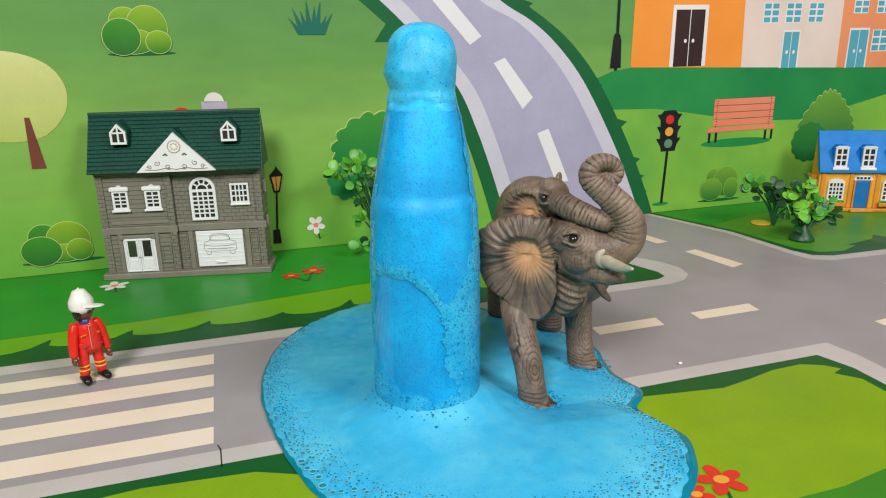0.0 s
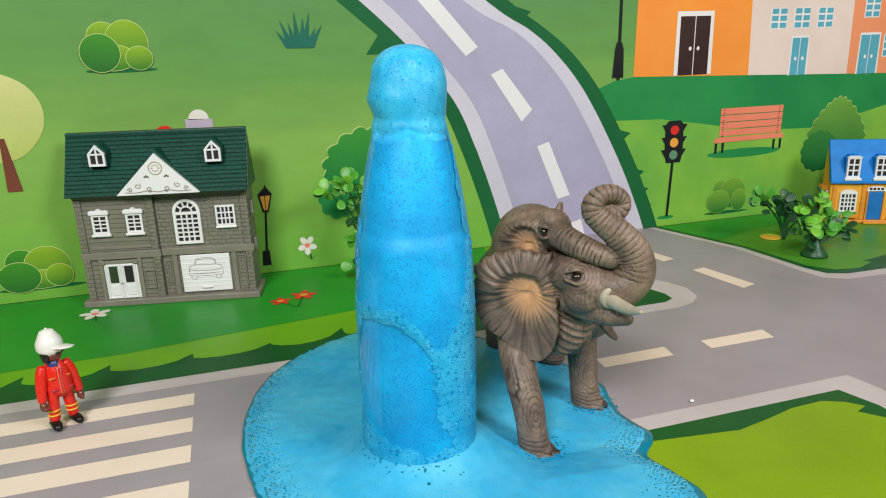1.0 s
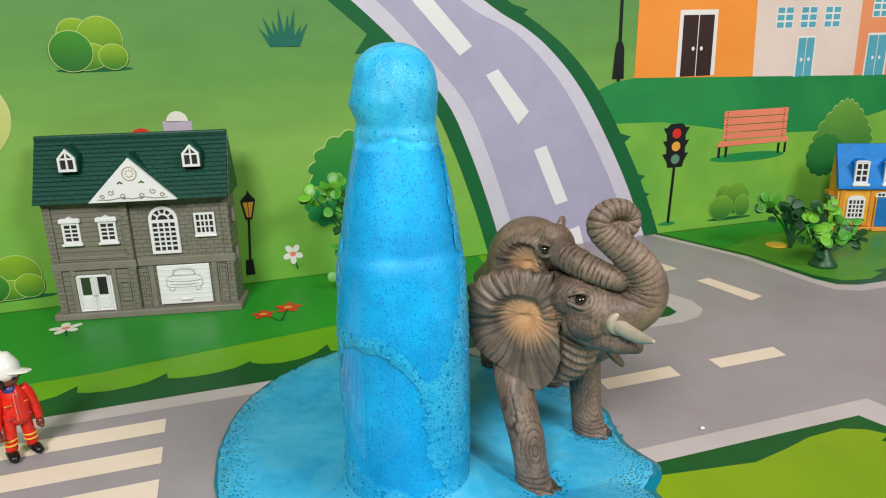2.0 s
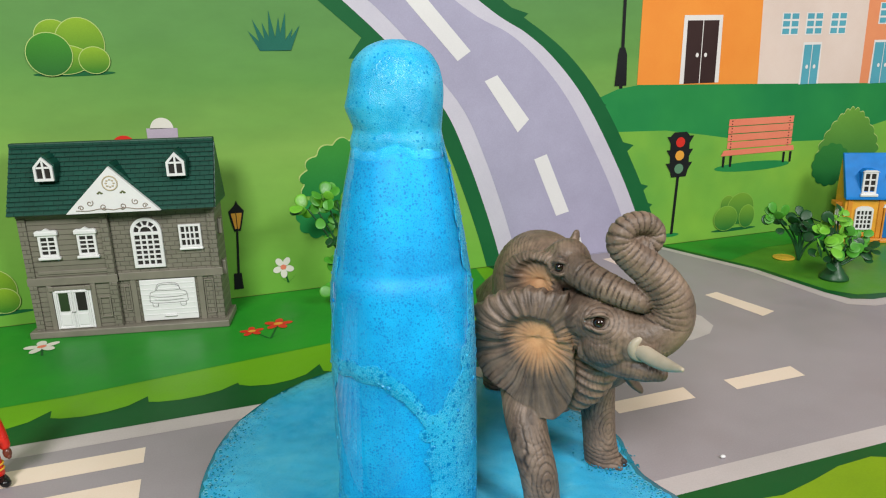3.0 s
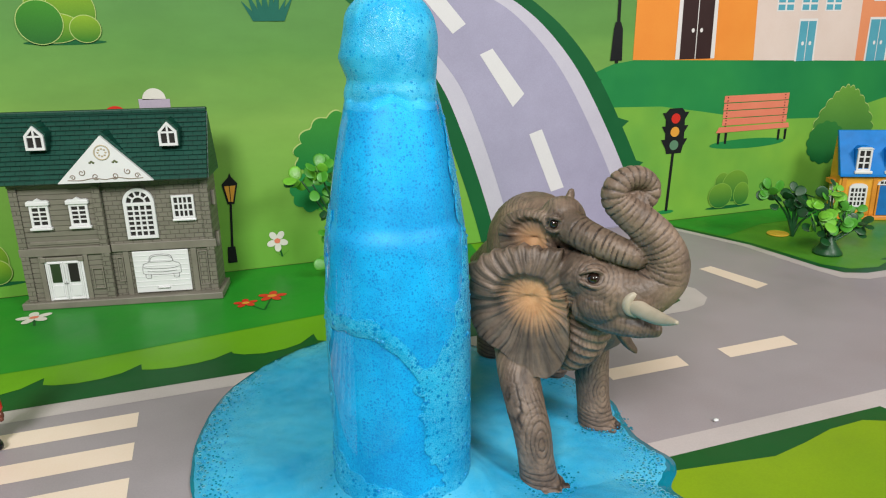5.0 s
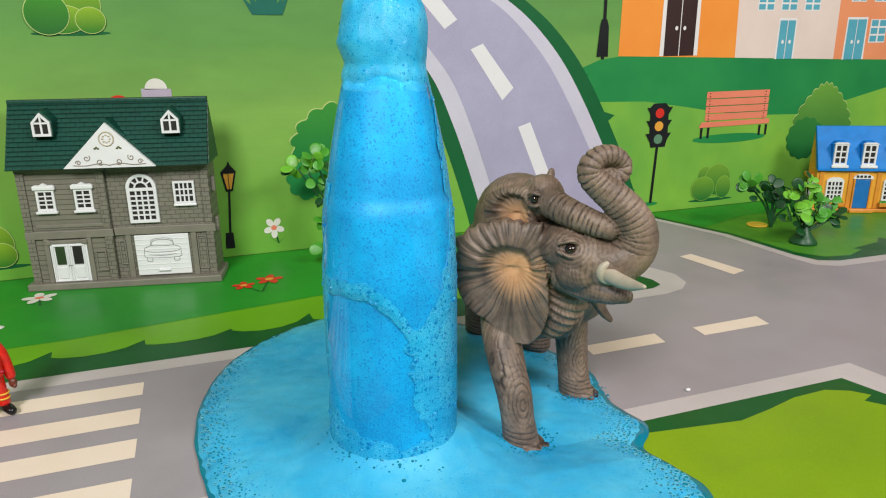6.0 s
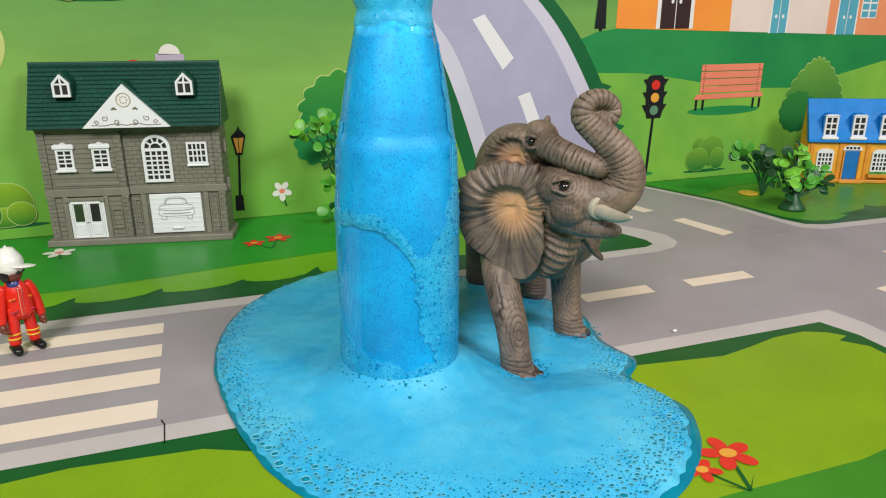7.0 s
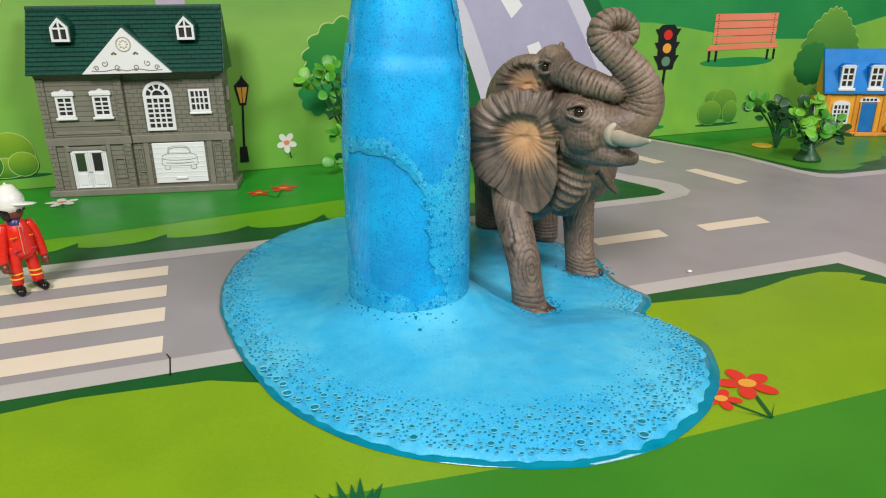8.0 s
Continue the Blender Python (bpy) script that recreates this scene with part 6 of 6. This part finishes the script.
    # rings across the trunks
    rings = (0.45 + 0.55 * patchy) * groove(2 * np.pi * t_run / 0.0029 + 9 * bend + 0.8 * rough, 3) * trunk * (1 - ears) * np.clip(1.15 - (x - 0.2560) / 0.010, 0.25, 1)
    rings = rings + 0.9 * (0.25 + 0.75 * patchy) * groove(2 * np.pi * k_run / 0.0025 + 10 * bend + 0.8 * rough, 3) * k_trunk * (1 - ears)
    # bark-like grain of the legs, whorls at the knees, rings at the ankles
    whorl = np.zeros(n)
    grain_at = np.where(x < 0.245, x * 0.85 + y * 0.35, x * 0.9 - y * 0.3)
    near_knee = np.zeros(n)
    for kx, ky, kz in ((0.2150, 0.410, 0.0330), (0.2760, 0.449, 0.0300)):
        off = np.sqrt(((x - kx) * 1.25) ** 2 + ((z - kz) * 0.75) ** 2) * (abs(y - ky) < 0.025) + 9 * (abs(y - ky) >= 0.025)
        w = np.exp(-(off / 0.0090) ** 2)
        whorl = whorl + groove(2 * np.pi * off / 0.0025 + 16 * bend + 0.9 * rough, 3) * (0.35 + 0.65 * patchy) * np.clip(w * 2.2, 0, 1)
        near_knee = np.maximum(near_knee, np.clip(w * 2.2, 0, 1))
    low = np.clip((0.0225 - z) / 0.006, 0, 1)
    upright = groove(2 * np.pi * (grain_at + 0.016 * bend + 0.0016 * np.sin(z * 190)) / 0.0023 + rough, 3) * (0.3 + 0.7 * patchy)
    ankle = groove(2 * np.pi * (z + 0.010 * bend + 0.15 * (x - 0.22)) / 0.0030, 3)
    bark = ((upright * (1 - low) * (1 - near_knee) + ankle * low * (1 - near_knee)) + whorl) * leg * (1 - ears)
    # face: folds that circle the eyes, and fine upright lines
    eye_off = np.sqrt((x - 0.2345) ** 2 + (y - 0.395) ** 2 + (z - 0.1245) ** 2)
    calf_off = np.sqrt((x - 0.2240) ** 2 + (y - 0.418) ** 2 + (z - 0.1465) ** 2)
    circle = groove(2 * np.pi * eye_off / 0.0021 + 8 * bend, 3) * np.clip(1.6 - eye_off / 0.010, 0, 1)
    circle = circle + groove(2 * np.pi * calf_off / 0.0019 + 8 * bend, 3) * np.clip(1.5 - calf_off / 0.006, 0, 1)
    across = x * 0.8 - y * 0.6
    hairline = groove(2 * np.pi * (across + 0.016 * bend + 0.0014 * np.sin(z * 170)) / 0.0020, 3) * np.clip(0.55 + 5 * bend, 0, 1)
    face = np.clip(circle + 0.7 * hairline * np.clip(eye_off / 0.008 - 0.8, 0, 1), 0, 1) * head
    fold = creased(150, 150, 210, 0.0, 3.0) * (1 - 0.8 * ears) * (1 - 0.7 * limbs)
    fine = creased(420, 420, 260, 7.0, 2.0) * (1 - 0.6 * ears)
    d = -0.00018 * fold - 0.00010 * fine - 0.00030 * face - 0.00045 * bark - 0.00080 * rings - 0.00048 * rays + 0.00005 * rough
    # grooves darkened in the colour: paint wash and their shade together
    wash_shade = np.clip(0.26 * fold + 0.22 * fine + 0.75 * face + 0.95 * bark + 1.25 * rings + 1.00 * rays - 0.10 + 0.12 * rough, 0, 1)
    # shade of the eye sockets and mouth put into the colour; nails are painted dark
    socket = np.clip(1.5 - eye_off / 0.0036, 0, 1) + np.clip(1.5 - calf_off / 0.0030, 0, 1)
    nail = (z < 0.0085) * np.clip(((x - 0.2285) ** 2 + (y - 0.4035) ** 2 < 0.0036 ** 2) * 1.0 + ((x - 0.2870) ** 2 + (y - 0.4475) ** 2 < 0.0036 ** 2), 0, 1)
    hollow = np.clip(1.4 - np.sqrt(((x - 0.2500) / 0.0055) ** 2 + ((z - 0.1045) / 0.0016) ** 2), 0, 1) * (y < 0.398)
    wash_shade = np.clip(wash_shade + 0.75 * np.clip(socket, 0, 1) + 0.9 * nail + hollow, 0, 1)
    co = co + no * d[:, None]
    aw = made.attributes.new("wash_and_shade", "FLOAT", "POINT")
    made.vertices.foreach_set("co", co.ravel())
    # painted tan inside the ears
    fx, fz = (along - 0.0140) / 0.0135, (z - 0.1075) / np.where(z > 0.1075, 0.0110, 0.0150)
    streaks = 0.12 * np.sin(ang * 44 + 9 * bend) * np.clip(far / 0.010 - 0.4, 0, 1)
    tan = np.clip(1.45 - np.sqrt(fx ** 2 + fz ** 2) * 1.05 - streaks, 0, 1) * ear * np.clip((deep + 0.0052) / 0.0016, 0, 1) * np.clip((0.1200 - z) / 0.002, 0, 1)
    gx, gz = (c_along - 0.0130) / 0.0095, (z - 0.1345) / 0.0070
    tan = np.maximum(tan, 0.75 * np.clip(1.4 - np.sqrt(gx ** 2 + gz ** 2), 0, 1) * c_ear * (c_deep > -0.0030))
    wash_shade = wash_shade * (1 - 0.85 * tan)
    aw.data.foreach_set("value", wash_shade.astype(np.float32))
    at = made.attributes.new("tan_paint", "FLOAT", "POINT")
    at.data.foreach_set("value", tan.astype(np.float32))
    for p in made.polygons:
        p.use_smooth = True
    made.materials.clear()
    for m in (HIDE, IVORY, EYE_BLACK):
        made.materials.append(m)
    bm = bmesh.new()
    bm.from_mesh(made)
    # tusk and eyes
    tube(bm, [(0.2480, 0.3860, 0.1135), (0.2490, 0.3765, 0.1125), (0.2500, 0.3650, 0.1130), (0.2505, 0.3545, 0.1153)], [0.0042, 0.0038, 0.0030, 0.0010], 16, 6, 1)
    tube(bm, [(0.2520, 0.3815, 0.1192), (0.2478, 0.3822, 0.1188), (0.2450, 0.3832, 0.1155), (0.2458, 0.3830, 0.1112), (0.2492, 0.3815, 0.1084)], [0.0010, 0.0019, 0.0025, 0.0025, 0.0014], 16, 6, 1)
    ball(bm, (0.2335, 0.3948, 0.1243), (0.0030, 0.0030, 0.0027), 2)
    ball(bm, (0.2240, 0.4172, 0.1463), (0.0025, 0.0025, 0.0024), 2)
    bm.to_mesh(made)
    bm.free()
    made.name = "elephant_figurine"
    o = new("elephant_figurine", made)
    return tagged(o, "grey resin elephant figurine with calf and raised curled trunk", "figurine")


elephant()


# ---- plastic plants ----
def leaf_mesh(name, mat, length, width):
    """A thick round plastic leaf, dished, with its stalk end at the origin."""
    bm = ball(bmesh.new(), (0, length / 2, 0), (width / 2, length / 2, length * 0.055), seg=12, rings=8)
    for v in bm.verts:
        v.co.z += 4.5 * (v.co.x ** 2 + (v.co.y - length / 2) ** 2) * 0.012 / length
        v.co.x *= 0.75 + 0.35 * v.co.y / length
    me = bpy.data.meshes.new(name)
    bm.to_mesh(me)
    bm.free()
    me.materials.append(mat)
    return me


BIG = [leaf_mesh("leaf", m, 0.0135, 0.0125) for m in (LEAF, LEAF_L, LEAF_D)]


def plant(x, y, sprays, meshes, weights, foot, label, seed, per=7, spread=0.011):
    rng = random.Random(seed)
    p = base("plastic_plant", pose(x, y, 0.0008), label, "plant", "plastic plants")
    if foot:
        bm = lathe(bmesh.new(), [(0.0150, 0.0), (0.0150, 0.002), (0.0110, 0.007), (0.0070, 0.013), (0.0045, 0.018), (0.0035, 0.020)], 12, 0, lambda a, z: 0.0012 * math.sin(6 * a))
        part("foot", bm, STEM, p)
    for sx, sy, sz, pick in sprays:
        tip = Vector((sx, sy, sz))
        bm = tube(bmesh.new(), [(0, 0, 0.014 if foot else 0.0), (sx * 0.35, sy * 0.3, sz * 0.45 + 0.004), tuple(tip)], [0.0017, 0.0013, 0.0009], 8, 5)
        part("stem", bm, STEM, p)
        for k in range(per):
            off = Vector((rng.gauss(0, 1), rng.gauss(0, 1), rng.gauss(0.25, 0.8))).normalized()
            at = tip + off * spread * rng.uniform(0.15, 0.75)
            face = (Vector((-0.2, -0.8, 0.6)) + Vector((rng.gauss(0, 1), rng.gauss(0, 1), rng.gauss(0, 1))) * 0.35).normalized()
            off = (off - face * off.dot(face)).normalized()
            q = Matrix((off.cross(face), off, face)).transposed().to_4x4()
            s = rng.uniform(0.65, 1.1)
            i = pick if rng.random() < weights else rng.randrange(3)
            share("leaf", meshes[i], p, Matrix.Translation(at) @ q @ pose(0, 0, 0, rng.uniform(-25, 25), rng.uniform(-25, 25), 0) @ Matrix.Scale(s, 4))
    return p


plant(0.695, 0.676, [(-0.022, -0.004, 0.038, 1), (-0.008, 0.002, 0.050, 1), (0.000, 0.008, 0.060, 1), (0.006, 0.010, 0.066, 1), (0.012, -0.004, 0.046, 0), (0.022, -0.006, 0.030, 2), (0.032, -0.004, 0.026, 2), (0.034, 0.004, 0.040, 0), (-0.012, 0.0, 0.026, 2), (0.004, -0.006, 0.034, 0)], BIG, 0.75, True, "bushy green plastic plant with round leaves on a foot", 3, 8)
plant(0.712, 0.742, [(0.012, 0.0, 0.044, 2), (-0.004, -0.004, 0.036, 2), (-0.010, -0.004, 0.048, 2), (-0.020, 0.0, 0.044, 2), (-0.034, 0.004, 0.052, 0), (0.020, -0.01, 0.030, 2)], BIG, 0.9, False, "dark green plastic plant with round leaves beside the cottage", 12, 8)
plant(0.200, 0.805, [(-0.046, 0.0, 0.100, 1), (-0.036, -0.002, 0.096, 0), (-0.030, -0.004, 0.112, 0), (-0.018, -0.006, 0.106, 1), (-0.008, -0.004, 0.094, 2), (-0.016, 0.0, 0.082, 0), (-0.018, 0.0, 0.068, 2), (-0.020, -0.008, 0.042, 0), (-0.026, -0.012, 0.014, 0), (-0.012, -0.006, 0.020, 2), (0.012, 0.0, 0.10, 0)], BIG, 0.7, False, "climbing green plastic plant standing against the mural", 21, 6, 0.010)
bm = lathe(bmesh.new(), [(0.012, 0.0), (0.0125, 0.0008), (0.0120, 0.0016)], 24)
o = part("yellow_disc", bm, STRAP, None)
o.matrix_world = pose(0.703, 0.755, 0.0008)
tagged(o, "flat yellow plastic disc lying on the printed grass", "disc")
bm = ball(bmesh.new(), (0, 0, 0), (0.0019, 0.0014, 0.0010), seg=8, rings=6)
o = part("crumb", bm, WHITE_P, None)
o.matrix_world = pose(0.352, 0.437, 0.0011)
tagged(o, "tiny white crumb on the printed kerb", "crumb")
